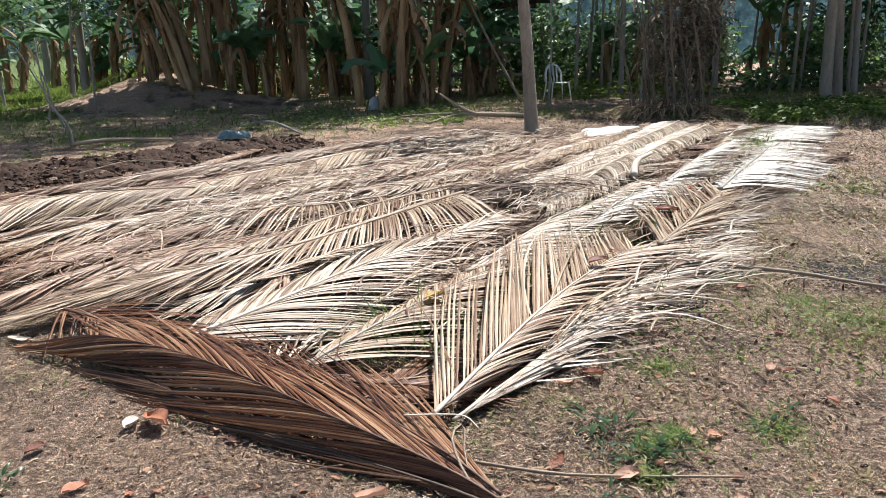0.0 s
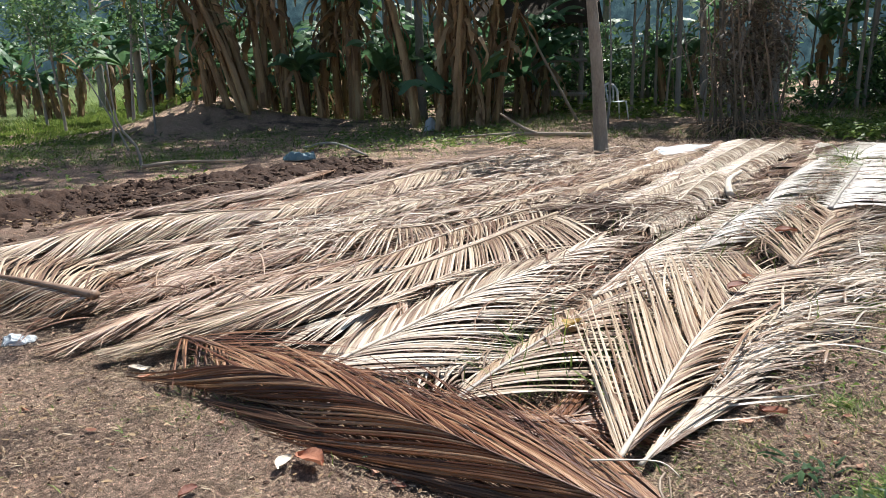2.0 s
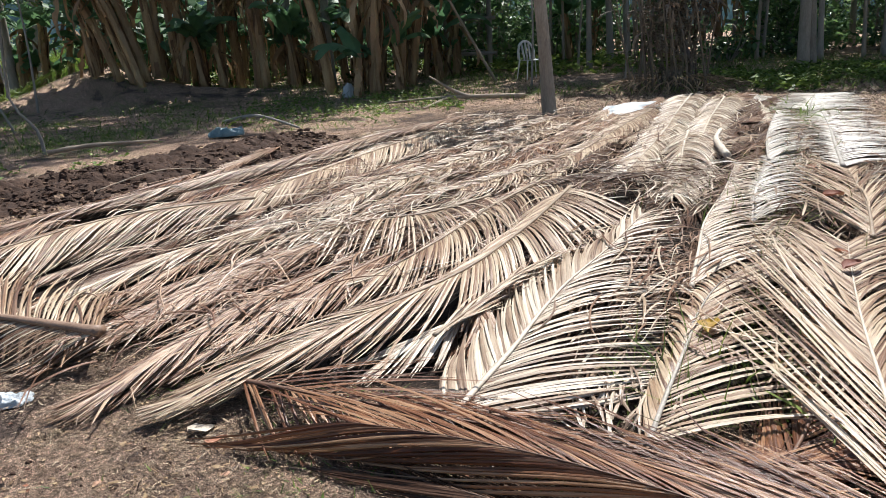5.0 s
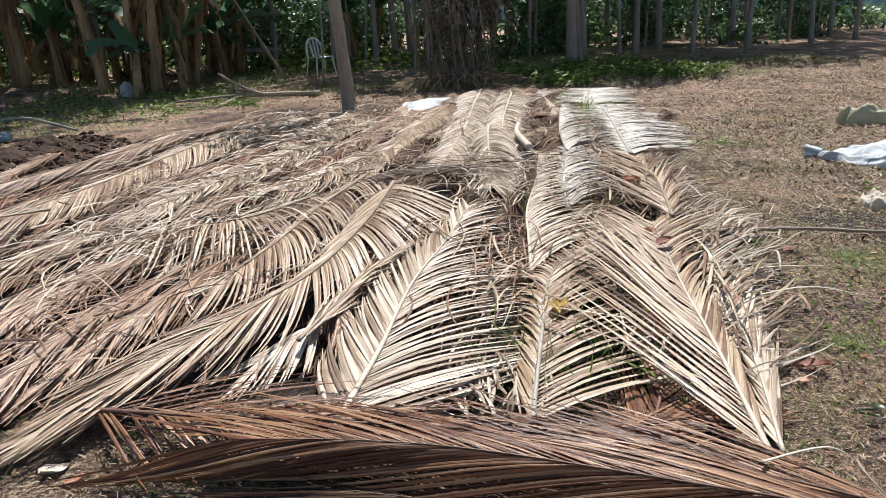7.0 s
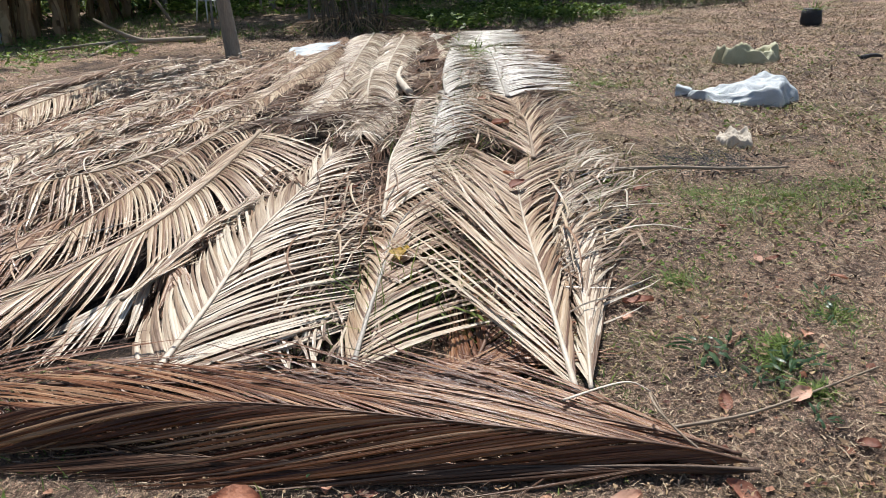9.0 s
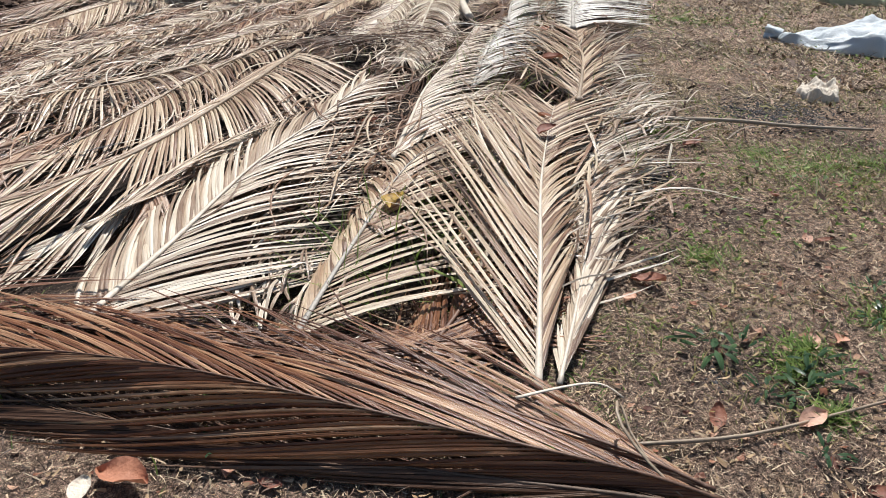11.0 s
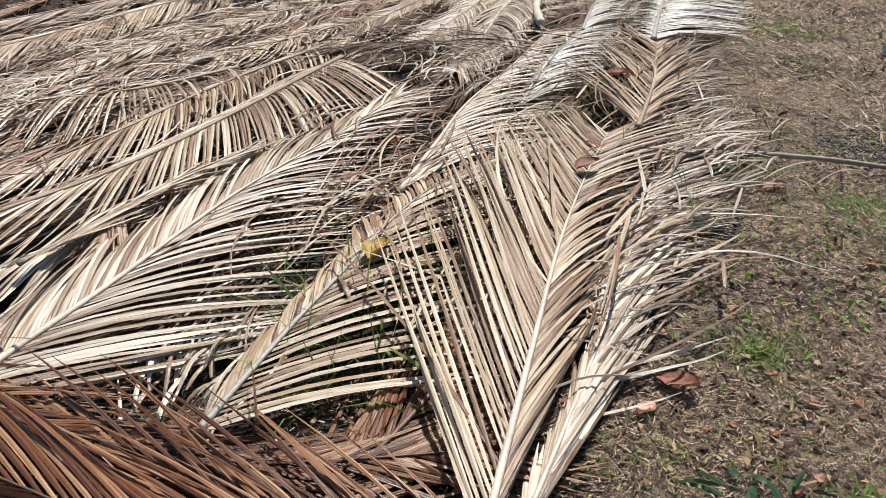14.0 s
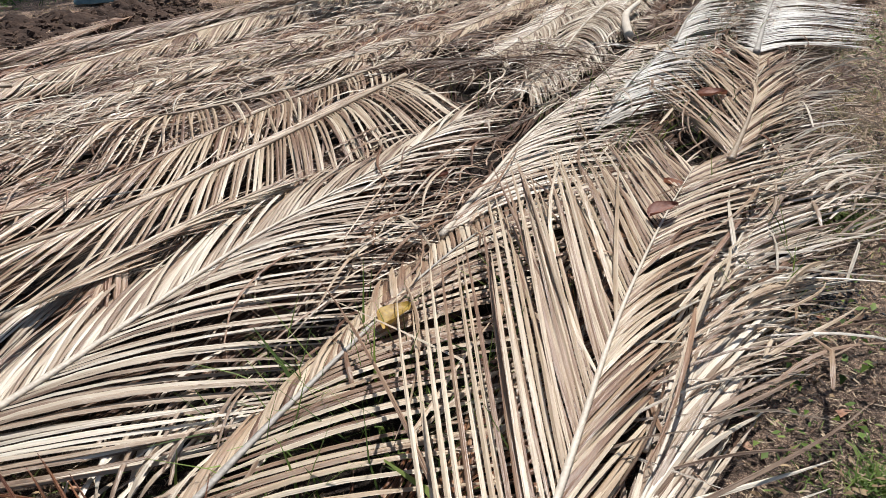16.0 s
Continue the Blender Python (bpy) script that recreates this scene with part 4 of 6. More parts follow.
def on_mat(x, y):
    u, v = AL[0] * x + AL[1] * y, AC[0] * x + AC[1] * y
    if v < -7.2 or v > -1.5:
        return False
    return float(np.interp(v, (-7.7, -4.9, -4.1, -2.4, -1.5), (3.6, 2.8, 2.6, 2.9, 3.1))) < u < 11


def open_ground(rng):
    d = 1.6 + 9 * rng.random() ** 1.7
    x = rng.uniform(-0.75, 0.9) * (d + 0.6)
    y = 0.6 + d
    return None if on_mat(x, y) and rng.random() < 0.93 else (x, y)


ribbons("straw_litter", "matted short dry grass straw on bare soil", "dry grass", M_STRAW, field(140000, 1, (0.0, 5.2, 2.3, 7.0), 1.2, 1.3, -0.25), 0.017, 0.0010, 0.0, 0.0, 1)
ribbons("straw_litter", "longer dry grass stalks strewn on bare soil", "dry grass", M_STRAW, field(16000, 14, (-3.0, 6.2, 2.3, 8.5), 1.2, 1.3, -0.1), 0.035, 0.0010, 0.06, 0.0, 14)
ribbons("straw_litter", "matted short dry grass straw on bare soil", "dry grass", M_STRAW, field(60000, 2, (-3.2, 0.6, 2.2, 5.2), 1.0, 1.3, -0.2), 0.016, 0.0009, 0.0, 0.0, 2)
ribbons("straw_litter", "dry grass straw over the clearing's far ground", "dry grass", M_STRAW, field(90000, 3, (2.0, 14.0, 5.0, 18.0), 1.4, 0.8, -0.25), 0.045, 0.0032, 0.25, 0.0, 3)
ribbons("dry_grass", "dry yellow grass tufts standing in the soil", "dry grass", M_STRAW, field(110000, 4, (-3.0, 6.5, 2.0, 9.5), 1.2, 3.2, 0.12), 0.026, 0.0014, 0.6, 0.45, 4)
ribbons("grass", "short green grass in thin patches on the soil", "grass", M_GRASS, field(60000, 9, (-2.5, 6.5, 2.2, 8.5), 1.1, 1.5, 0.22), 0.026, 0.0018, 0.75, 0.35, 5)
ribbons("grass", "low green grass beneath the trees", "grass", M_GRASS, field(30000, 6, (-11.5, 13.5, 12.8, 26.0), 1.0, 0.35, 0.0), 0.12, 0.005, 0.9, 0.4, 6)
ribbons("grass", "short grass on the shaded clearing", "grass", M_GRASS, field(26000, 7, (-11.5, -4.5, 9.0, 19.0), 1.0, 0.5, -0.05), 0.06, 0.003, 0.8, 0.4, 7)
ribbons("grass", "short grass over the open field", "grass", M_GRASS, field(60000, 25, (-36.0, -8.5, 17.0, 36.0)), 0.2, 0.012, 0.9, 0.4, 25)
ribbons("grass", "sunlit tall green grass on the clearing's far side", "grass", M_GRASS, field(42000, 8, (-36.0, -10.0, 33.0, 50.0)), 0.75, 0.022, 1.1, 0.3, 8)


ribbons("leaf_flakes", "small brown flakes of dead leaf among the straw", "leaf litter", M_DRYLEAF, field(26000, 12, (-3.0, 6.5, 2.0, 9.5), 1.3, 1.6, -0.1), 0.014, 0.0036, 0.15, 0.0, 12)
ribbons("leaf_flakes", "dead leaf bits over the clearing's far ground", "leaf litter", M_DRYLEAF, field(30000, 13, (-9.0, 14.0, 7.5, 20.0), 1.3, 0.6, -0.2), 0.03, 0.007, 0.25, 0.0, 13)

ribbons("leaf_flakes", "dark rotted leaf bits strewn over dry ground", "leaf litter", M_CLOD, field(30000, 15, (0.5, 14.0, 3.0, 17.0), 1.4, 0.6, -0.3), 0.026, 0.006, 0.35, 0.0, 15)


ribbons("dry_grass", "clumps of dry brown grass on the open ground", "dry grass", M_STRAW, field(60000, 21, (1.8, 15.0, 4.5, 17.0), 1.3, 2.2, 0.02), 0.05, 0.0042, 0.75, 0.4, 21)
ribbons("grass", "thin olive grass over the open ground", "grass", M_OLIVE, field(34000, 22, (1.5, 15.0, 3.6, 18.0), 1.3, 1.4, 0.12), 0.045, 0.0034, 0.8, 0.4, 22)
ribbons("grass", "thin olive grass among the dry straw", "grass", M_OLIVE, field(34000, 23, (0.2, 5.0, 2.3, 6.5), 1.2, 3.0, 0.16), 0.03, 0.0016, 0.75, 0.4, 23)


def strip_grass():
    """Grass blades that grow up through the fronds."""
    r = random.Random(8)
    spots = [(0.0, 3.75), (0.05, 4.0), (0.2, 3.9), (0.35, 4.35), (-0.35, 3.75), (-0.28, 4.0), (0.9, 5.6), (1.2, 5.9), (1.5, 6.6), (1.9, 7.3), (2.3, 7.9), (4.5, 10.8), (4.8, 11.2), (4.3, 10.6), (-1.3, 5.6), (0.5, 4.7), (1.0, 5.3), (1.7, 6.9), (2.1, 7.6), (2.7, 8.3), (3.2, 8.8), (4.6, 11.0), (5.0, 11.5), (1.1, 4.3), (4.4, 10.6), (0.15, 4.1)]

    places = []
    for _ in range(800):
        x, y = r.choice(spots)
        k = 0.03 * y
        places.append((x + r.gauss(0, k * 0.7), y + r.gauss(0, k)))
    ribbons("grass", "green grass blades growing up through the fronds", "grass", M_GRASS, np.array(places), 0.12, 0.002, 1.0, 0.25, 10)


strip_grass()


def tuft_on_mat():
    """A dense tuft of grass that pushes through the bleached fronds, and thin blades beside the grey rib."""
    g = np.random.default_rng(61)
    u = g.normal(0, 1, (360, 2)) * (0.15, 0.50)
    a = np.stack([4.1 + u[:, 0] + 0.35 * u[:, 1], 10.25 + u[:, 1] - 0.5 * u[:, 0]], 1)
    b = g.normal((-0.22, 3.98), (0.10, 0.17), (70, 2))
    c = g.normal((1.25, 6.3), (0.35, 0.6), (150, 2))
    ribbons("grass", "dense green grass tuft through the bleached fronds", "grass", M_GRASS, a, 0.17, 0.004, 0.75, 0.45, 61)
    ribbons("grass", "thin green grass blades beside the grey rib", "grass", M_GRASS, np.concatenate([b, c]), 0.15, 0.0018, 1.1, 0.2, 62)


tuft_on_mat()


def green_patches():
    """Small patches of fresh green grass on the open ground."""
    g = np.random.default_rng(44)
    places = []
    for x, y, s in ((1.96, 4.07, 0.24), (2.27, 4.03, 0.20), (1.87, 4.32, 0.16), (0.90, 3.53, 0.10), (0.70, 2.88, 0.06), (0.80, 2.93, 0.06), (4.26, 5.57, 0.25), (3.84, 7.49, 0.30), (9.90, 13.30, 0.60), (2.64, 3.95, 0.20), (1.16, 2.98, 0.08), (0.63, 2.68, 0.04), (1.59, 4.73, 0.14)):
        n = int(330 + 2300 * s)
        d = np.abs(g.normal(0, 1, n))[:, None] * s
        a = g.uniform(0, 2 * np.pi, n)
        q = np.stack([np.cos(a), np.sin(a)], 1) * d + (x, y)
        places.append(q[~mat_mask(q[:, 0], q[:, 1])])
    ribbons("grass", "fresh green grass in small patches on dry ground", "grass", M_GRASS, np.concatenate(places), 0.024, 0.0019, 0.7, 0.35, 45)


green_patches()


def leaf_cloud(rng, n, centre, size, leaf, flat=0.6):
    """Many small leaves, as bent pairs of triangles, in an uneven ellipsoid."""
    verts, faces = [], []
    for _ in range(n):
        while True:
            q = Vector((rng.uniform(-1, 1), rng.uniform(-1, 1), rng.uniform(-1, 1)))
            if q.length < 1 and noise.noise(Vector(centre) + q * 2.1) > -0.12:
                break
        p = Vector((centre[0] + q.x * size[0], centre[1] + q.y * size[1], centre[2] + q.z * size[2]))
        a = Vector((rng.gauss(0, 1), rng.gauss(0, 1), rng.gauss(0, flat))).normalized()
        b = a.cross(Vector((rng.gauss(0, 0.4), rng.gauss(0, 0.4), 1))).normalized()
        s = leaf * rng.uniform(0.6, 1.4)
        o = len(verts)
        verts += [p, p + a * s * 0.5 + b * s * 0.24, p + a * s - Vector((0, 0, 0.2 * s)), p + a * s * 0.5 - b * s * 0.24]
        faces += [(o, o + 1, o + 2), (o, o + 2, o + 3)]
    return verts, faces


def ground_cover(area, n, leaf, label, seed):
    r = random.Random(seed)
    verts, faces = [], []
    for _ in range(n):
        x, y = r.uniform(area[0], area[1]), r.uniform(area[2], area[3])
        if mat_mask(np.array([x]), np.array([y]))[0] or noise.noise(Vector((x * 0.9, y * 0.9, seed))) < (0.18 if leaf < 0.05 else -0.08):
            continue
        z = ground_z(x, y) + r.uniform(0.2, 2.0) * leaf
        a = r.uniform(0, 6.28)
        s = leaf * r.uniform(0.6, 1.5)
        t = r.uniform(-0.5, 0.5)
        o = len(verts)
        c, d = math.cos(a), math.sin(a)
        verts += [(x, y, z), (x + s * (0.5 * c - 0.3 * d), y + s * (0.5 * d + 0.3 * c), z + 0.2 * s + t * 0.2 * s), (x + s * c, y + s * d, z + t * s), (x + s * (0.5 * c + 0.3 * d), y + s * (0.5 * d - 0.3 * c), z + 0.2 * s - t * 0.2 * s)]
        faces += [(o, o + 1, o + 2), (o, o + 2, o + 3)]
    tagged(piece("ground_cover", verts, faces, M_GRASS), label, "weeds", kind="stuff")


ground_cover((5.6, 9.6, 13.4, 17.5), 5200, 0.10, "bright green leafy weeds covering the ground", 21)
ground_cover((0.35, 3.4, 2.5, 4.7), 2600, 0.022, "low green broad-leaved weeds spreading over the soil", 31)
ground_cover((2.6, 7.5, 4.0, 9.5), 3000, 0.03, "scattered low green weeds on dry ground", 32)
ground_cover((-2.6, -0.6, 2.3, 3.6), 500, 0.016, "tiny green weeds in the bare soil", 33)
ground_cover((2.2, 7.5, 20.5, 30), 3500, 0.16, "sunlit green weeds beneath the trees", 22)
ground_cover((-3.5, 0.5, 13.8, 18.5), 2200, 0.07, "low green weeds along the shaded edge", 23)
ground_cover((-11, -4, 9.5, 18), 2600, 0.06, "small weeds on the shaded clearing", 24)
ground_cover((-9, 5, 24, 34), 3500, 0.18, "sunlit green weeds between the banana stems", 25)


def clod_shape(rng, x, y, s, up=0.0):
    z = ground_z(x, y) + up
    bm_v, bm_f = [], []
    n = 6
    start, axis, squash = rng.uniform(0, 6.28), rng.uniform(0, 3.14), rng.uniform(0.0, 0.4)
    for j in range(3):
        for k in range(n):
            a = 2 * math.pi * k / n + 0.4 * j + start
            r = s * (0.9, 1.0, 0.55)[j] * rng.uniform(0.6, 1.25) * (1 + squash * math.cos(2 * (a - axis)))
            bm_v.append((x + r * math.cos(a), y + r * math.sin(a), z + s * (-0.25, 0.28, 0.6)[j] * rng.uniform(0.6, 1.3)))
    for j in range(2):
        for k in range(n):
            bm_f.append((j * n + k, j * n + (k + 1) % n, (j + 1) * n + (k + 1) % n, (j + 1) * n + k))
    bm_f.append(tuple(2 * n + k for k in range(n)))
    return bm_v, bm_f


def soil_crumbs():
    r = random.Random(44)
    chunks = []
    for _ in range(6000):
        got = open_ground(r)
        if got:
            chunks.append(clod_shape(r, got[0], got[1], 0.002 + 0.010 * r.random() ** 3))
    tagged(piece("soil_crumbs", *joined(chunks), M_CLOD), "small crumbs of brown soil on the ground", "soil", kind="stuff")


soil_crumbs()


def soil_clods():
    r = random.Random(4)
    chunks = []
    for _ in range(6500):
        t, off = r.random(), r.gauss(0, 0.5)
        x = -6.4 + 4.5 * t + 0.73 * off
        y = 6.9 + 4.8 * t - 0.68 * off
        chunks.append(clod_shape(r, x, y, 0.006 + 0.036 * r.random() ** 3, 0.025 * max(0.0, 1 - off * off)))
    tagged(piece("soil_clods", *joined(chunks), M_CLOD), "dark crumbly soil clods along a freshly dug furrow", "soil clods", kind="stuff")


soil_clods()


def leaf_crumbs():
    """Broken bits of red-brown leaf lying among the grass, each a small bent flake."""
    r = random.Random(77)
    chunks = []
    for _ in range(5200):
        got = open_ground(r)
        if not got or noise.noise(Vector((got[0] * 0.9, got[1] * 0.9, 5.0))) < r.uniform(-0.5, 0.25):
            continue
        x, y = got
        z = ground_z(x, y) + 0.004
        s, turn, n = 0.004 + 0.020 * r.random() ** 2.5, r.uniform(0, 6.28), 5
        verts = [(x, y, z + 0.35 * s)]
        for k in range(n):
            a, q = turn + 6.283 * k / n, s * r.uniform(0.45, 1.2)
            verts.append((x + q * math.cos(a), y + q * math.sin(a) * 0.7, z + s * r.uniform(0.0, 0.7)))
        chunks.append((verts, [(0, 1 + k, 1 + (k + 1) % n) for k in range(n)]))
    tagged(piece("leaf_crumbs", *joined(chunks), M_CRUMB), "small broken bits of red-brown leaf on the soil", "leaf litter", kind="stuff")


leaf_crumbs()


def soil_bank():
    """The ridge of freshly dug earth along the mat, lumpy and dark."""
    n, m = 330, 70
    verts, faces = [], []
    for i in range(n + 1):
        t = i / n
        cx, cy = -6.6 + 4.7 * t, 6.7 + 5.0 * t
        for j in range(m + 1):
            s = -1 + 2 * j / m
            x, y = cx + 0.73 * s * 1.0, cy - 0.68 * s * 1.0
            edge = max(0.0, 1 - s * s) * min(1.0, 12 * t, 10 * (1 - t))
            lump = 0.5 - abs(noise.noise(Vector((x * 5, y * 5, 1.0)))) + 0.5 * (0.5 - abs(noise.noise(Vector((x * 12, y * 12, 2.0))))) + 0.3 * noise.noise(Vector((x * 27, y * 27, 3.0)))
            big = 0.7 + 0.5 * noise.noise(Vector((x * 1.3, y * 1.3, 6.0)))
            verts.append((x, y, ground_z(x, y) - 0.03 + edge * big * (0.04 + 0.12 * lump)))
    for i in range(n):
        for j in range(m):
            a = i * (m + 1) + j
            faces.append((a, a + 1, a + m + 2, a + m + 1))
    tagged(piece("soil_bank", verts, faces, M_BANK, smooth=True), "ridge of freshly dug dark brown soil along the fronds", "soil bank", kind="structure")


M_BANK = surface("dug_soil", [(0.3, (0.016, 0.008, 0.005)), (0.5, (0.045, 0.023, 0.014)), (0.7, (0.095, 0.053, 0.033))], 12, 0.95, 1.0, 70)
soil_bank()


# ---------------------------------------------------------------- trees and banana plants
def banana_blade(rng, start, out, length, width, droop, tatter=0.35):
    """One arching banana leaf: two torn half-blades along a midrib."""
    n = 11
    verts, faces = [], []
    p = Vector(start)
    az = math.atan2(out[1], out[0])
    el = out[2]
    sidev = Vector((-math.sin(az), math.cos(az), 0))
    for j in range(n + 1):
        u = j / n
        w = width * min(1.0, 0.15 + 3 * u) * math.sqrt(max(0.02, 1 - u ** 3))
        hang = 0.25 + 0.5 * u
        for s in (-1, 1):
            tear = 1 - tatter * rng.random()
            verts.append(p + sidev * s * w * tear * math.cos(hang) - Vector((0, 0, w * tear * math.sin(hang))))
        verts.append(p.copy())
        e = el - droop * u * u - 0.3 * u
        p = p + Vector((math.cos(az) * math.cos(e), math.sin(az) * math.cos(e), math.sin(e))) * length / n
        if j:
            o = 3 * j
            if rng.random() > 0.1:
                faces.append((o - 3, o - 1, o + 2, o))
            if rng.random() > 0.1:
                faces.append((o - 1, o - 2, o + 1, o + 2))
    return verts, faces


def banana_plant(x, y, height, lean, seed, leaves=8, dry=9, girth=0.13, leaf_len=1.9):
    rng = random.Random(seed)
    z = ground_z(x, y)
    root = base("banana_plant", (x, y, z), "banana plant with brown sheathed stem and hanging dead leaves", "banana plant", "banana plants at the clearing's edge")
    keys = [(x, y, z - 0.05), (x + lean[0] * 0.4, y + lean[1] * 0.4, z + height * 0.5), (x + lean[0], y + lean[1], z + height)]
    pts = curve_points(keys, 10)
    v, f = tube(pts, [girth * (1.25 - 0.6 * i / 9) * (1 + 0.07 * rng.uniform(-1, 1)) for i in range(10)], 10)
    piece("stem", v, f, M_STEM, root, smooth=True)
    # loose dead sheaths along the stem
    chunks = []
    for _ in range(24):
        k = rng.randint(2, 9)
        a = rng.uniform(0, 6.28)
        c, s = math.cos(a), math.sin(a)
        ln, w = rng.uniform(0.5, 1.6), rng.uniform(0.02, 0.07)
        r0 = girth * 1.15
        vs, fs = [], []
        for j in range(5):
            q = pts[k]
            zz = q.z - ln * j / 4
            rr = r0 + 0.06 * math.sin(j * 1.1 + a) * rng.uniform(0.3, 1)
            cx, cy = x + (q.x - x) * max(0, (zz - z)) / max(0.1, q.z - z), y + (q.y - y) * max(0, (zz - z)) / max(0.1, q.z - z)
            ww = w * (1 - 0.12 * j) * rng.uniform(0.7, 1.2)
            vs += [(cx + rr * c - ww * s, cy + rr * s + ww * c, max(zz, z + 0.01)), (cx + rr * c * 1.12 + ww * s, cy + rr * s * 1.12 - ww * c, max(zz, z + 0.01))]
            if j:
                fs.append((2 * j - 2, 2 * j - 1, 2 * j + 1, 2 * j))
        chunks.append((vs, fs))
    tagged(piece("dead_sheath", *joined(chunks), M_DRYLEAF, root, "brown papery sheaths peeling from the stem"), kind="stuff")
    top = pts[-1]
    for i in range(leaves):
        a = rng.uniform(0, 6.28)
        vv, ff = banana_blade(rng, top - Vector((0, 0, 0.1)), (math.cos(a), math.sin(a), rng.uniform(0.5, 1.2)), leaf_len * rng.uniform(0.7, 1.2), rng.uniform(0.22, 0.34), rng.uniform(1.0, 2.2))
        piece("leaf", vv, ff, M_BANANA, root)
    dead = []
    for i in range(dry):
        a = rng.uniform(0, 6.28)
        st = pts[-1 - rng.randint(0, 3)]
        vv, ff = banana_blade(rng, st, (math.cos(a), math.sin(a), rng.uniform(-1.2, 0.0)), rng.uniform(0.8, 1.7), rng.uniform(0.08, 0.18), rng.uniform(1.0, 1.8), 0.7)
        dead.append((vv, ff))
    if dead:
        tagged(piece("dead_leaves", *joined(dead), M_DRYLEAF, root, "withered brown hanging leaves"), kind="stuff")
    return root


def clump(cx, cy, n, spread, height, lean, seed, **kw):
    r = random.Random(seed)
    for i in range(n):
        a = r.uniform(0, 6.28)
        d = spread * math.sqrt(r.random())
        if i < 2:
            banana_plant(cx + 0.9 * math.cos(a + 2), cy + 0.6 * math.sin(a + 2), r.uniform(0.7, 1.5), (r.uniform(-0.2, 0.2), 0.0), seed * 50 + 30 + i, leaves=5, dry=2, girth=0.06, leaf_len=1.3)
        banana_plant(cx + d * math.cos(a), cy + d * math.sin(a), height * r.uniform(0.7, 1.0), (lean + r.uniform(-0.3, 0.3), r.uniform(-0.2, 0.3)), seed * 50 + i, girth=r.uniform(0.06, 0.105), **kw)


clump(-6.4, 20.3, 5, 0.45, 4.2, -1.1, 1)
clump(-5.7, 21.2, 4, 0.4, 4.0, -0.2, 2)
clump(-4.3, 22.6, 3, 0.5, 4.0, 0.0, 3)
clump(-3.6, 21.3, 3, 0.4, 4.0, 0.1, 4)
banana_plant(-1.8, 19.3, 3.6, (-0.75, 0.2), 5, girth=0.1)
clump(-0.95, 18.7, 5, 0.4, 4.2, 0.1, 6)
clump(-0.1, 20.3, 2, 0.3, 3.6, 0.4, 7)
clump(-9.5, 27.0, 3, 0.9, 3.4, 0.2, 8)
clump(-3.0, 29.0, 4, 1.2, 3.8, 0.0, 9)
clump(-14.5, 33.0, 4, 1.8, 3.4, 0.0, 10)
clump(-21.5, 38.0, 4, 2.2, 3.4, 0.0, 11)
clump(-6.5, 33.0, 4, 2.0, 3.6, 0.0, 12)
clump(1.0, 33.0, 4, 2.0, 3.6, 0.0, 14)
clump(9.5, 33.0, 4, 2.0, 3.6, 0.0, 15)
for i, (x, y) in enumerate([(-11.0, 25.0), (-7.6, 25.5), (-5.0, 26.5), (-2.2, 24.5), (0.4, 23.2), (-15.0, 28.5), (-9.0, 30.0), (-18.5, 31.0), (3.8, 30.0), (11.5, 27.0)]):
    clump(x, y, 2, 0.8, 2.6, 0.0, 20 + i, leaves=9, dry=5, leaf_len=2.0)
for i, (x, y, h) in enumerate([(-4.9, 23.8, 1.5), (-2.7, 21.2, 1.3), (-2.3, 22.9, 1.7), (0.95, 21.9, 1.2), (1.6, 23.4, 1.7), (-7.2, 23.8, 1.8), (-0.9, 23.6, 1.9)]):
    banana_plant(x, y, h, (0.1 * (-1) ** i, 0.0), 150 + i, leaves=9, dry=3, girth=0.08, leaf_len=1.9)
for i in range(16):
    rb = random.Random(700 + i)
    banana_plant(-9.5 + 0.75 * i + rb.uniform(-0.3, 0.3), 23.5 + rb.uniform(0, 3.5), rb.uniform(1.0, 2.6), (rb.uniform(-0.2, 0.2), 0.0), 720 + i, leaves=8, dry=1, girth=0.08, leaf_len=1.7)
banana_plant(5.6, 25.8, 1.6, (-0.2, 0.0), 131, leaves=6, dry=1, girth=0.09, leaf_len=1.6)
banana_plant(6.6, 26.8, 1.7, (0.2, 0.0), 132, leaves=6, dry=1, girth=0.09, leaf_len=1.5)


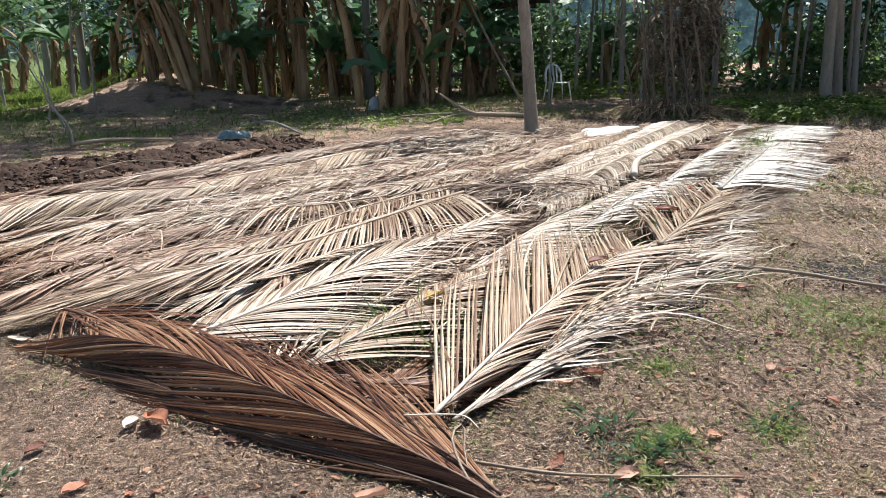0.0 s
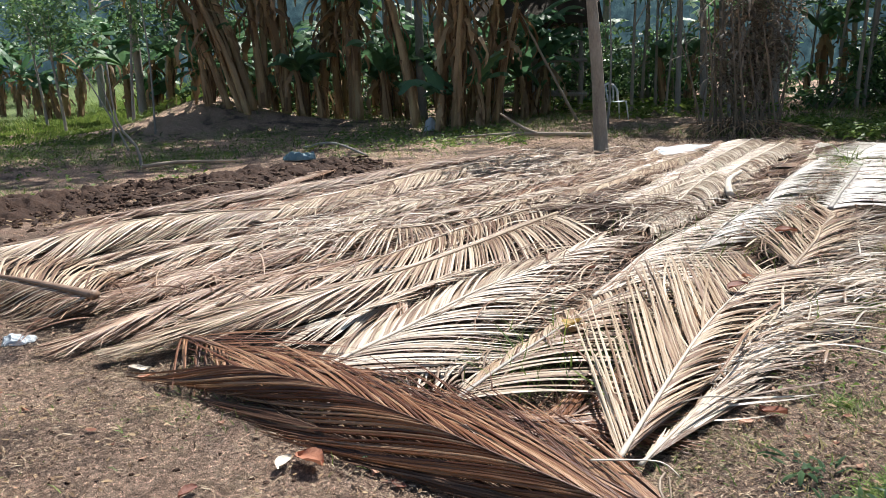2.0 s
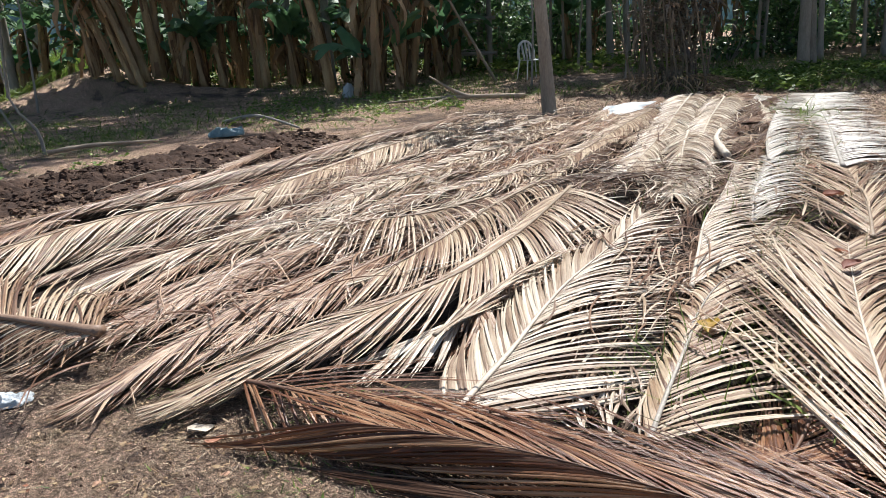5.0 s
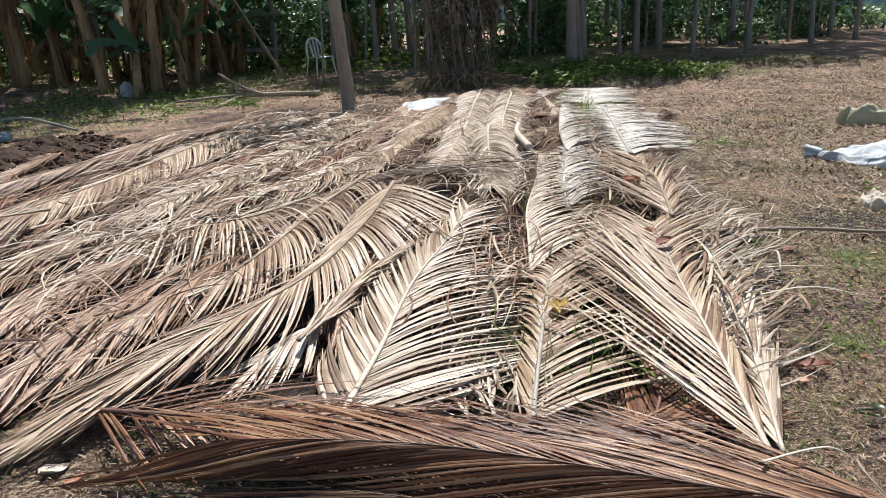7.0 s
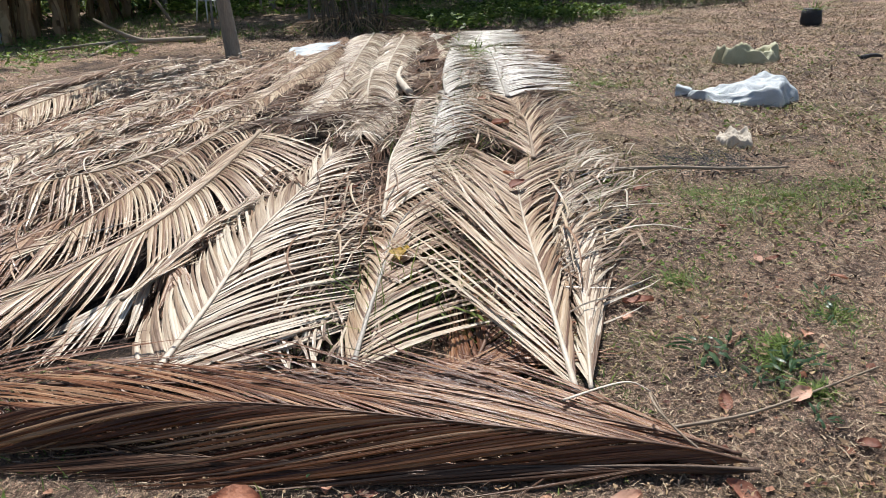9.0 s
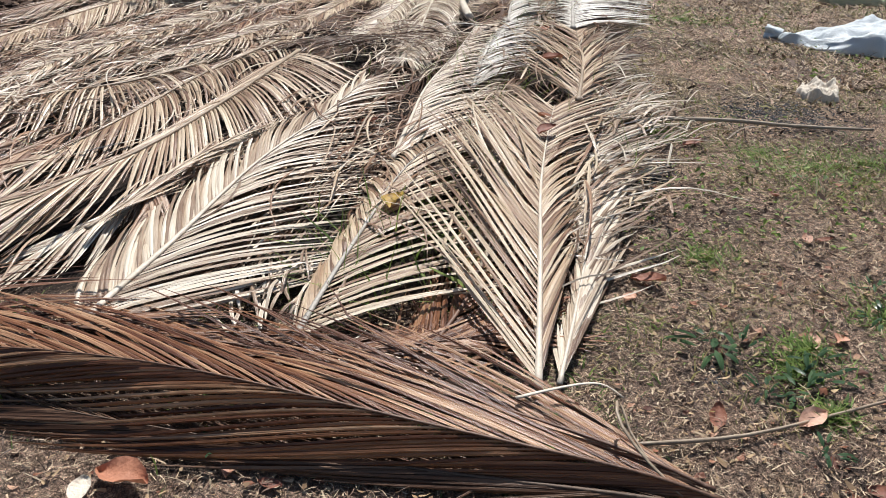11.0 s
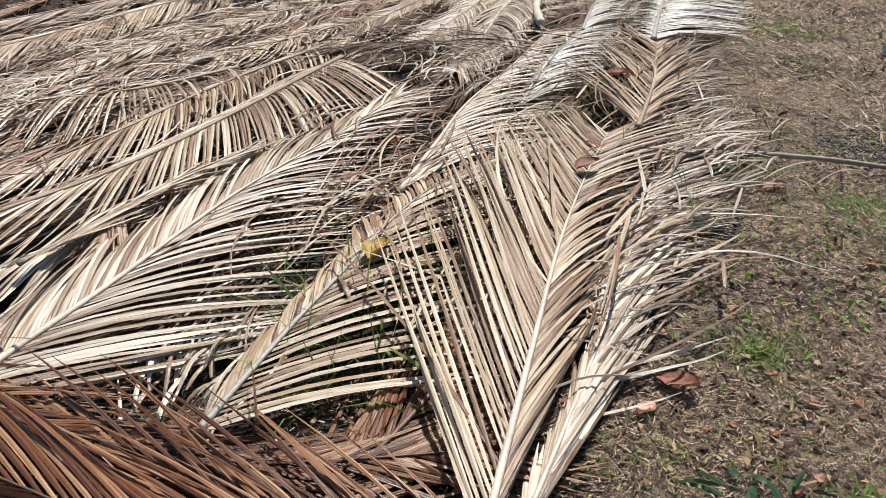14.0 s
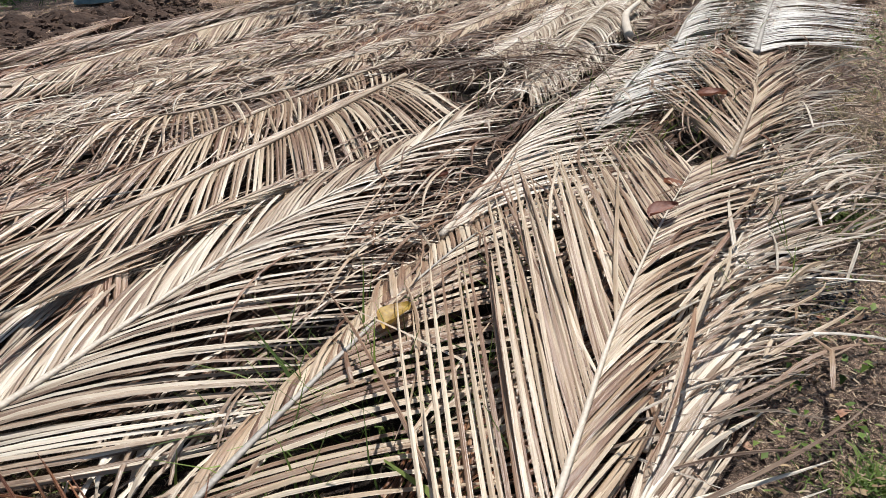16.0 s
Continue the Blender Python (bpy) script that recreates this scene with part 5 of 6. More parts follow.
def tree(name, x, y, height, r0, lean, seed, crown=(2.2, 2.2, 1.6), leaves=1800, material=None, label="", leaf=0.22, category="tree", low=0.0):
    rng = random.Random(seed)
    z = ground_z(x, y)
    root = base(name, (x, y, z), label, category, "trees round the clearing")
    keys = [(x, y, z - 0.1), (x + lean[0] * 0.25, y, z + height * 0.33), (x + lean[0] * 0.6, y + lean[1] * 0.5, z + height * 0.66), (x + lean[0], y + lean[1], z + height)]
    pts = curve_points(keys, 14)
    radii = [r0 * (1.0 - 0.5 * i / 13) * (1.2 if i == 0 else 1.05 if i == 1 else 1) * (1 + 0.05 * rng.uniform(-1, 1)) for i in range(14)]
    piece("trunk", *tube(pts, radii, 12), material or M_DARKBARK, root, smooth=True)
    chunks, tips = [], []
    for i in range(6):
        k = rng.randint(8, 12)
        a = rng.uniform(0, 6.28)
        ln = crown[0] * rng.uniform(0.6, 1.0)
        q = pts[k]
        tip = q + Vector((math.cos(a) * ln, math.sin(a) * ln, rng.uniform(0.4, 1.4)))
        midp = q.lerp(tip, 0.5) + Vector((0, 0, 0.25))
        chunks.append(tube(curve_points([q, midp, tip], 6), [radii[k] * 0.5 * (1 - 0.16 * j) for j in range(6)], 6))
        tips.append(tip)
    piece("limb", *joined(chunks), material or M_DARKBARK, root, smooth=True)
    clouds = [leaf_cloud(rng, leaves // 7, t, (crown[0] * 0.55, crown[1] * 0.55, crown[2] * 0.55), leaf) for t in tips + [pts[-1]]]
    piece("crown", *joined(clouds), M_CANOPY, root)
    return root


tree("slender_tree", 1.47, 12.47, 4.4, 0.108, (-0.42, 0.1), 61, (0.8, 0.8, 0.6), 160, M_BARK, "slender tree with smooth grey bark leaning over the mat", 0.2)
for i, (x, y, h) in enumerate([(-9.3, 20.6, 2.7), (-11.6, 21.5, 3.1), (-8.4, 24.0, 3.2), (-13.5, 24.0, 3.3)]):
    tree("small_tree", x, y, h, 0.045, (0.25 * (-1) ** i, 0.0), 360 + i, (1.15, 1.0, 1.3), 1500, M_DARKBARK, "small leafy tree with mottled green foliage", 0.15)
rt = random.Random(9)
for i, (x, y, r0) in enumerate([(8.8, 18.1, 0.135), (9.45, 18.8, 0.11), (6.5, 24.5, 0.16), (7.4, 25.5, 0.17), (12.5, 20.5, 0.14), (14.5, 22.0, 0.16), (11.0, 24.0, 0.14), (17.0, 21.5, 0.15), (19.5, 23.5, 0.16), (22.5, 22.5, 0.15),
                                (16.0, 27.0, 0.16), (13.0, 29.0, 0.15), (20.0, 30.0, 0.17), (9.0, 29.0, 0.15), (3.2, 28.5, 0.15), (4.6, 31.0, 0.16), (-1.5, 26.0, 0.13), (-7.8, 27.5, 0.15), (-12.0, 30.0, 0.16), (-17.5, 36.0, 0.18), (25.5, 26.0, 0.17), (28.0, 24.0, 0.16), (10.8, 20.6, 0.12), (13.6, 19.4, 0.11), (16.0, 19.8, 0.13), (18.4, 19.6, 0.12), (21.0, 20.2, 0.12), (7.6, 21.8, 0.13), (5.2, 22.5, 0.12), (-10.5, 24.0, 0.13), (-3.0, 25.0, 0.13), (0.5, 29.0, 0.14), (12.2, 23.0, 0.07), (15.4, 24.5, 0.08), (17.6, 24.0, 0.07), (19.0, 26.0, 0.08), (23.0, 25.0, 0.08), (10.2, 22.4, 0.06), (8.2, 23.6, 0.07), (14.0, 26.5, 0.08), (21.5, 24.0, 0.07), (26.0, 29.0, 0.1), (6.0, 20.6, 0.07), (5.6, 28.0, 0.1)]):
    near = y < 22
    r0 *= 0.68 if i > 1 and x > 5 else 1.0
    tree("tree", x, y, rt.uniform(5.2, 6.0) if near else rt.uniform(6.5, 8.5), r0, (rt.uniform(-0.6, 0.6), rt.uniform(-0.3, 0.6)), 200 + i, (2.1, 2.1, 1.2) if near else (3.6, 3.6, 2.0), 480 if near else 700 if x > 5 else 220 if x > -7 else 150, M_BARK if i < 2 else M_DARKBARK, "tall thin tree in shade with a leafy crown", 0.4)


# tall trees added so their unseen crowns shade the ground left of the mat
for i, (x, y) in enumerate([(0.3, 23.6), (1.3, 26.2), (-1.2, 25.4), (-1.9, 22.6), (2.5, 28.2), (-2.6, 27.5)]):
    tree("added_shade_tree", x, y, 19.5 + i % 3, 0.13, (rt.uniform(-0.5, 0.5), rt.uniform(-0.4, 0.4)), 320 + i, (2.5, 2.5, 1.6), 700, M_DARKBARK, "tall straight tree added to shade the ground left of the mat", 0.4)


def undergrowth(name, x, y, w, h, n, seed, label, leaf=0.2, material=None):
    r = random.Random(seed)
    z = ground_z(x, y)
    root = base(name, (x, y, z), label, "shrub", "undergrowth beneath the trees")
    chunks = []
    for i in range(9):
        a, d = r.uniform(0, 6.28), w * 0.45 * r.random()
        hh = h * r.uniform(0.5, 1.0)
        p = Vector((x + d * math.cos(a) * 0.3, y + d * math.sin(a) * 0.3, z - 0.03))
        q = Vector((x + d * math.cos(a), y + d * math.sin(a), z + hh))
        chunks.append(tube(curve_points([p, p.lerp(q, 0.5) + Vector((r.uniform(-0.1, 0.1), 0, 0)), q], 5), [0.022, 0.019, 0.016, 0.012, 0.008], 5))
    piece("stem", *joined(chunks), M_DARKBARK, root)
    clouds = [leaf_cloud(r, n // 6, (x + r.uniform(-0.4, 0.4) * w, y + r.uniform(-0.3, 0.3) * w, z + h * r.uniform(0.15, 0.8)), (w * 0.42, w * 0.42, h * 0.3), leaf) for _ in range(6)]
    piece("leaves", *joined(clouds), material or M_CANOPY, root)


ru = random.Random(31)
for i in range(12):
    x = 9.0 + 24 * (i + ru.uniform(0.1, 0.9)) / 12
    undergrowth("shrub", x, 22.0 + ru.uniform(0, 6), ru.uniform(1.6, 2.6), ru.uniform(0.5, 0.9), 300, 500 + i, "dense dark green shrub in the shade of the trees", 0.26)
for i in range(44):
    x = -30 + 62 * (i + ru.uniform(0.1, 0.9)) / 44
    y = 31 + ru.uniform(0, 9) + (3 if x < -8 else 0)
    if x > 5:
        continue
    if x < -10:
        y += 16
    undergrowth("shrub", x, y, ru.uniform(2.0, 3.4), ru.uniform(2.0, 4.0), 900, 400 + i, "dense dark green shrub in the shade of the trees", 0.3)


for i in range(22):
    x = 2.5 + 24 * (i + ru.uniform(0.0, 1.0)) / 22
    undergrowth("shrub", x, 23.5 + ru.uniform(0, 8), ru.uniform(2.0, 3.2), ru.uniform(2.2, 3.6), 800, 600 + i, "tall leafy shrub in the hazy shade of the trees", 0.24)
rk = random.Random(91)
for i in range(34):
    x, y = 3.0 + 22 * rk.random(), 20.5 + 11 * rk.random()
    tree("sapling_tree", x, y, rk.uniform(3.5, 5.0), rk.uniform(0.03, 0.06), (rk.uniform(-0.5, 0.5), 0.0), 800 + i, (0.9, 0.9, 0.9), 140, M_BARK, "thin pole-like tree trunk in the shaded wood", 0.2)


def low_hedge():
    """A belt of low leafy growth that closes the view between the trunks."""
    r = random.Random(55)
    verts, faces = [], []
    for _ in range(26000):
        x = r.uniform(-34, 36)
        y = 29.5 + r.uniform(0, 4) + (6 if x < -9 else 0) - (3 if x > 12 else 0)
        top = (1.3 if x < 6 else 0.85) + (0.9 if x < 6 else 0.35) * noise.noise(Vector((x * 0.35, y * 0.35, 2)))
        z = top * r.random() ** 0.8
        if noise.noise(Vector((x * 0.5, y * 0.2, 7))) < -0.25 or (x > 8 and r.random() < 0.65) or x < -11:
            continue
        a, s = r.uniform(0, 6.28), 0.28 * r.uniform(0.5, 1.4)
        c, d = math.cos(a), math.sin(a)
        t = r.uniform(-0.5, 0.5)
        o = len(verts)
        verts += [(x, y, z), (x + s * (0.5 * c - 0.28 * d), y + s * (0.5 * d + 0.28 * c), z + s * (0.25 + t * 0.3)), (x + s * c, y + s * d, z + t * s), (x + s * (0.5 * c + 0.28 * d), y + s * (0.5 * d - 0.28 * c), z + s * (0.25 - t * 0.3))]
        faces += [(o, o + 1, o + 2), (o, o + 2, o + 3)]
    tagged(piece("undergrowth", verts, faces, M_CANOPY), "belt of low leafy undergrowth between the trees", "undergrowth", kind="stuff")


low_hedge()


M_THICKET = surface("withered_leaf", [(0.2, (0.07, 0.058, 0.045)), (0.5, (0.19, 0.155, 0.115)), (0.85, (0.36, 0.30, 0.23))], 6, 0.8, 0.3, 40, "island", 0.5, thin=0.2)


def dry_thicket(x, y, seed):
    """A dead clump: many thin brown stalks with vines and a spread of debris at its foot."""
    r = random.Random(seed)
    root = base("dead_thicket", (x, y, 0), "clump of dead brown stalks and hanging dry leaves", "thicket")
    for i in range(52):
        a, d = r.uniform(0, 6.28), 0.8 * math.sqrt(r.random())
        px, py = x + d * math.cos(a), y + 0.7 * d * math.sin(a)
        h = r.uniform(1.2, 3.8)
        top = (px + r.uniform(-0.7, 0.7), py + r.uniform(-0.4, 0.4), h)
        g = r.choice((0.006, 0.008, 0.010, 0.013, 0.022))
        piece("stalk", *tube(curve_points([(px, py, -0.05), ((px + top[0]) / 2 + r.uniform(-0.08, 0.08), (py + top[1]) / 2, h / 2), top], 6), [g * (1 - 0.1 * j) for j in range(6)], 7), M_THICKET, root, smooth=True)
    chunks = []
    for i in range(130):
        a, d = r.uniform(0, 6.28), 0.95 * math.sqrt(r.random())
        st = (x + d * math.cos(a), y + 0.7 * d * math.sin(a), r.uniform(0.8, 3.4))
        chunks.append(banana_blade(r, st, (math.cos(a), math.sin(a), r.uniform(-1.2, 0.2)), r.uniform(0.3, 0.7), r.uniform(0.02, 0.06), 1.6, 0.7))
    tagged(piece("dead_leaves", *joined(chunks), M_THICKET, root), kind="stuff")
    clouds = [leaf_cloud(r, 260, (x + r.uniform(-0.5, 0.5), y + r.uniform(-0.3, 0.3), r.uniform(0.5, 3.0)), (0.5, 0.4, 0.55), 0.11) for _ in range(14)]
    tagged(piece("withered_leaves", *joined(clouds), M_THICKET, root), kind="stuff")
    chunks = []
    for i in range(170):
        a, d = r.uniform(0, 6.28), r.uniform(0.4, 1.35)
        px, py = x + d * math.cos(a), y + 0.75 * d * math.sin(a)
        chunks.append(leaflet_shape(r, (px, py, 0.25 * (1.4 - d) + 0.03), a + r.gauss(0, 0.5), 1, r.uniform(0.3, 0.8), 0, r.gauss(0, 0.4), 0.05, 0.016, 0.5, 0.02))
    tagged(piece("debris", *joined(chunks), M_DRYLEAF, root), kind="stuff")


dry_thicket(4.5, 15.3, 71)


def backdrop():
    """Far woods, well behind the rest, as a dim curved wall of foliage that glows in place of haze."""
    m = bpy.data.materials.new("far_woods_glow")
    m.use_nodes = True
    nodes, link = m.node_tree.nodes, m.node_tree.links.new
    bsdf = nodes["Principled BSDF"]
    co = nodes.new("ShaderNodeTexCoord")
    leaf = nodes.new("ShaderNodeTexNoise")
    leaf.inputs["Scale"].default_value, leaf.inputs["Detail"].default_value, leaf.inputs["Roughness"].default_value = 0.9, 12, 0.8
    link(co.outputs["Object"], leaf.inputs["Vector"])
    tall = nodes.new("ShaderNodeMapping")
    tall.inputs["Scale"].default_value = (1.1, 1.1, 0.06)
    link(co.outputs["Object"], tall.inputs[0])
    stems = nodes.new("ShaderNodeTexNoise")
    stems.inputs["Scale"].default_value, stems.inputs["Detail"].default_value = 1.0, 4
    link(tall.outputs[0], stems.inputs["Vector"])
    both = nodes.new("ShaderNodeMix")
    both.inputs[0].default_value = 0.15
    link(leaf.outputs[0], both.inputs[2])
    link(stems.outputs[0], both.inputs[3])
    r = nodes.new("ShaderNodeValToRGB")
    r.color_ramp.elements.new(0.5)
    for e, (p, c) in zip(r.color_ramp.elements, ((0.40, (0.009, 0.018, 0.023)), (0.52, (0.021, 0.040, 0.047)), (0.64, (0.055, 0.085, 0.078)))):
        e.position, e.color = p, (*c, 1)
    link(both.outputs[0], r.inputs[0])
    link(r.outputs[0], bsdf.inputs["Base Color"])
    # even glow over the whole wall, standing in for lit haze
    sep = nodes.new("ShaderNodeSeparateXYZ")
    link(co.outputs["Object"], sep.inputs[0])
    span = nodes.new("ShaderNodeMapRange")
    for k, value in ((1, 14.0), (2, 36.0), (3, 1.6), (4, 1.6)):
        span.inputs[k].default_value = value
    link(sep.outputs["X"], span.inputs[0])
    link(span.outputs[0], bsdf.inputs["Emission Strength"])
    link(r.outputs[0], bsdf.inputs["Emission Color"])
    bsdf.inputs["Roughness"].default_value = 1.0
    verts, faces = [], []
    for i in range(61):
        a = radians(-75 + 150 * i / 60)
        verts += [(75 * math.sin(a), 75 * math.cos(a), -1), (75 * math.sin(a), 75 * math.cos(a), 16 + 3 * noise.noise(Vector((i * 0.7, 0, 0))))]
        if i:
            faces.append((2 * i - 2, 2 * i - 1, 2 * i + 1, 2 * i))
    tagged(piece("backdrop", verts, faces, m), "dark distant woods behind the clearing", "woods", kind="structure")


backdrop()


# ---------------------------------------------------------------- things round the mat
def plastic_chair(x, y, turn):
    root = base("plastic_chair", (0, 0, 0), "white moulded plastic garden chair standing on grass", "chair")
    w, d, h = 0.21, 0.20, 0.43
    bm = bmesh.new()
    bmesh.ops.create_grid(bm, x_segments=8, y_segments=8, size=1)
    for v in bm.verts:
        u, t = v.co.x, v.co.y
        k = 1 - 0.12 * (u * u * t * t)
        v.co = Vector((u * w * k * (0.95 + 0.05 * -t), t * d * k, h - 0.015 * (1 - u * u) - 0.012 * max(0, t)))
    bmesh.ops.solidify(bm, geom=bm.faces[:], thickness=0.012)
    part("seat", bm, M_WHITEPLASTIC, root, smooth=True)
    for sx in (-1, 1):
        for sy in (-1, 1):
            top = (sx * w * 0.93, sy * d * 0.93, h)
            foot = (sx * (w + 0.035), sy * (d + 0.04), 0.0)
            piece("leg", *tube(curve_points([foot, top], 5), [0.017, 0.019, 0.021, 0.024, 0.028], 6, True, 0.6), M_WHITEPLASTIC, root, smooth=True)
    arch = []
    for i in range(15):
        a = math.pi * i / 14
        arch.append((-(w - 0.01) * math.cos(a) * (1.0 if i not in (0, 14) else 0.98), d * 0.95 + 0.05 + 0.07 * math.sin(a), h + (0.0 if i in (0, 14) else 0.12) + 0.27 * math.sin(a)))
    back = piece("backrest", *tube(arch, [0.04] * 15, 6, True, 0.6), M_WHITEPLASTIC, root, smooth=True)
    for i in (-1, 0, 1):
        x0 = i * 0.085
        piece("slat", *tube([(x0 * 0.8, d * 0.97, h - 0.005), (x0, d + 0.05, h + 0.18), (x0, d + 0.10, h + 0.37 - abs(i) * 0.04)], [0.042, 0.048, 0.042], 6, True, 0.3), M_WHITEPLASTIC, back, smooth=True)
    root.matrix_basis = pose(x, y, ground_z(x, y), 0, 0, turn) @ Matrix.Scale(1.1, 4)


plastic_chair(3.08, 20.4, 15)


def stick(name, keys, r, material, label, category="branch", sides=7, group=""):
    pts = curve_points(keys, 12)
    rng = random.Random(int(keys[0][0] * 1000))
    ob = piece(name, *tube(pts, [r * (1 - 0.5 * i / 11) * rng.uniform(0.88, 1.12) for i in range(12)], sides), material, smooth=True)
    return tagged(ob, label, category, group)


def fallen_branch():
    root = base("fallen_branch", (1.6, 15.4, 0.1), "long bare grey fallen branch with a forked limb", "branch")
    piece("stem", *tube(curve_points([(1.75, 15.35, 0.07), (0.9, 15.5, 0.10), (0.1, 15.6, 0.11), (-0.85, 15.9, 0.05)], 14), [0.05 - 0.0027 * i for i in range(14)], 8), M_WOOD, root, smooth=True)
    piece("limb", *tube(curve_points([(0.75, 15.5, 0.10), (0.45, 15.6, 0.24), (0.05, 15.7, 0.5)], 8), [0.045 - 0.004 * i for i in range(8)], 7), M_WOOD, root, smooth=True)
    piece("limb", *tube(curve_points([(0.35, 15.55, 0.1), (0.1, 15.2, 0.06), (-0.2, 14.7, 0.02)], 8), [0.035 - 0.003 * i for i in range(8)], 7), M_WOOD, root, smooth=True)


fallen_branch()
stick("leaning_pole", [(2.15, 20.25, 0.0), (1.45, 20.3, 1.3), (0.6, 20.3, 2.9), (0.3, 20.3, 3.5)], 0.04, M_WOOD, "thin bamboo pole leaning against the shelter", "pole")
stick("pale_log", [(-5.25, 11.6, 0.10), (-4.8, 11.85, 0.13), (-4.05, 12.3, 0.08)], 0.036, M_WOOD, "pale weathered log lying on the soil bank", "log")
stick("dark_branch", [(-3.5, 14.5, 0.05), (-2.9, 14.0, 0.16), (-2.2, 13.1, 0.03)], 0.035, M_DARKBARK, "dark fallen palm stalk curved on the ground", "branch")
stick("palm_stalk", [(0.08, 2.76, 0.035), (0.35, 2.70, 0.02), (0.62, 2.675, 0.02), (0.91, 2.66, 0.02)], 0.006, RACHIS["straw"], "thin split palm stalk lying on the soil", "stick")
stick("twig", [(1.70, 4.88, 0.05), (2.01, 4.71, 0.05), (2.31, 4.54, 0.03), (2.66, 4.355, 0.02)], 0.014, M_WOOD, "thin dry twig lying on bare ground", "stick")
stick("twig", [(-3.55, 8.0, 0.2), (-3.1, 8.35, 0.28), (-2.6, 8.6, 0.2)], 0.007, M_WOOD, "pale bent twig over the fronds' edge", "stick")


def sapling(x, y, keys, seed, h):
    r = random.Random(seed)
    root = base("sapling", (x, y, ground_z(x, y)), "thin leafless sapling stem growing from the soil bank", "sapling", "saplings on the soil bank")
    piece("stem", *tube(curve_points(keys, 10), [0.026 - 0.0018 * i for i in range(10)], 6), M_DARKBARK, root, smooth=True)


sapling(-5.46, 12.06, [(-5.46, 12.06, 0.0), (-5.5, 12.06, 0.35), (-5.75, 12.06, 0.75), (-5.8, 12.06, 1.6)], 1, 1.6)
sapling(-7.2, 15.5, [(-7.2, 15.5, 0.0), (-7.4, 15.5, 0.5), (-7.9, 15.5, 1.5)], 2, 1.5)
sapling(-8.0, 16.5, [(-8.0, 16.5, 0.0), (-7.9, 16.5, 0.6), (-8.1, 16.5, 1.4)], 3, 1.4)


def crumpled(name, x, y, turn, length, width, height, material, label, category, seed, z=0.0, neck=True, folds=1.0):
    """A slumped bag or cloth: a closed sheet with sharp creases, gathered to a neck at one end."""
    bm = bmesh.new()
    bmesh.ops.create_uvsphere(bm, u_segments=96, v_segments=44, radius=1)
    for v in bm.verts:
        p = v.co.copy()
        sx, sy = math.copysign(abs(p.x) ** 0.8, p.x), math.copysign(abs(p.y) ** 0.85, p.y)
        q = Vector((p.x * 1.2 + seed * 3.7, p.y * 1.2, p.z * 0.5))
        ridge = 0.85 * (noise.voronoi(q * 1.5)[0][0] - 0.45) + 0.4 * (noise.voronoi(q * 3.3)[0][0] - 0.45) + 0.16 * (noise.voronoi(q * 7.5)[0][0] - 0.45) + 0.8 * noise.noise(q * 0.8 + Vector((9, 4, 2)))
        edge = 1 + 0.2 * noise.noise(Vector((p.x * 2, p.y * 2, seed))) + 0.07 * noise.noise(Vector((p.x * 6, p.y * 6, seed)))
        squeeze = 1.0
        if neck == "taper":
            squeeze = min(1.0, 0.25 + 0.75 * max(0.0, (p.x + 1) / 1.1) ** 0.7) * (1 + 0.12 * p.x)
        elif neck:
            squeeze = 1 - 0.72 * math.exp(-((p.x + 0.62) / 0.13) ** 2) - 0.35 * max(0, -p.x - 0.72) / 0.28
        top = min(1.0, 1.5 * (max(p.z, -0.1) + 0.1))
        v.co = Vector((sx * length / 2 * edge, sy * width / 2 * edge * squeeze, max(0.004, top * height * (0.62 + 0.95 * folds * ridge)) * (0.45 + 0.55 * squeeze)))
    ob = part(name, bm, material, None, smooth=True)
    ob.matrix_basis = pose(x, y, ground_z(x, y) + z, 0, 0, turn)
    return tagged(ob, label, category)


def tied_sack(x, y, turn, length, label, seed):
    """A half-empty woven sack: a slumped body and the gathered neck beyond its tie."""
    root = base("sack", (x, y, ground_z(x, y)), label, "sack")
    body = crumpled("body", x, y, turn, length * 0.85, 0.68, 0.15, M_SACK, "", "", seed, 0.0, "taper", 1.0)
    v, f = [], []
    n, m = 28, 7
    for j in range(m):
        u = j / (m - 1)
        r = 0.035 + 0.035 * u ** 0.8
        for k in range(n):
            a = 2 * math.pi * k / n
            rr = r * (1 + 0.3 * u * math.sin(5 * a + seed + 2 * u) + 0.45 * u * noise.noise(Vector((3 * math.cos(a), 3 * math.sin(a), 2 * u))))
            v.append((-length * (0.36 + 0.13 * u), rr * math.cos(a), max(0.006, 0.06 + 0.75 * rr * math.sin(a))))
    for j in range(m - 1):
        for k in range(n):
            f.append((j * n + k, j * n + (k + 1) % n, (j + 1) * n + (k + 1) % n, (j + 1) * n + k))
    neck = piece("neck", v, f, M_SACK, None, smooth=True)
    neck.matrix_basis = body.matrix_basis.copy()
    tie = piece("tie", *tube([(-length * 0.36, 0.04 * math.cos(t * 0.5236), 0.06 + 0.035 * math.sin(t * 0.5236)) for t in range(13)], [0.007] * 13, 5), M_WOOD, None)
    tie.matrix_basis = body.matrix_basis.copy()
    for ob in (body, neck, tie):
        ob.parent = root
        ob.matrix_parent_inverse = root.matrix_basis.inverted()


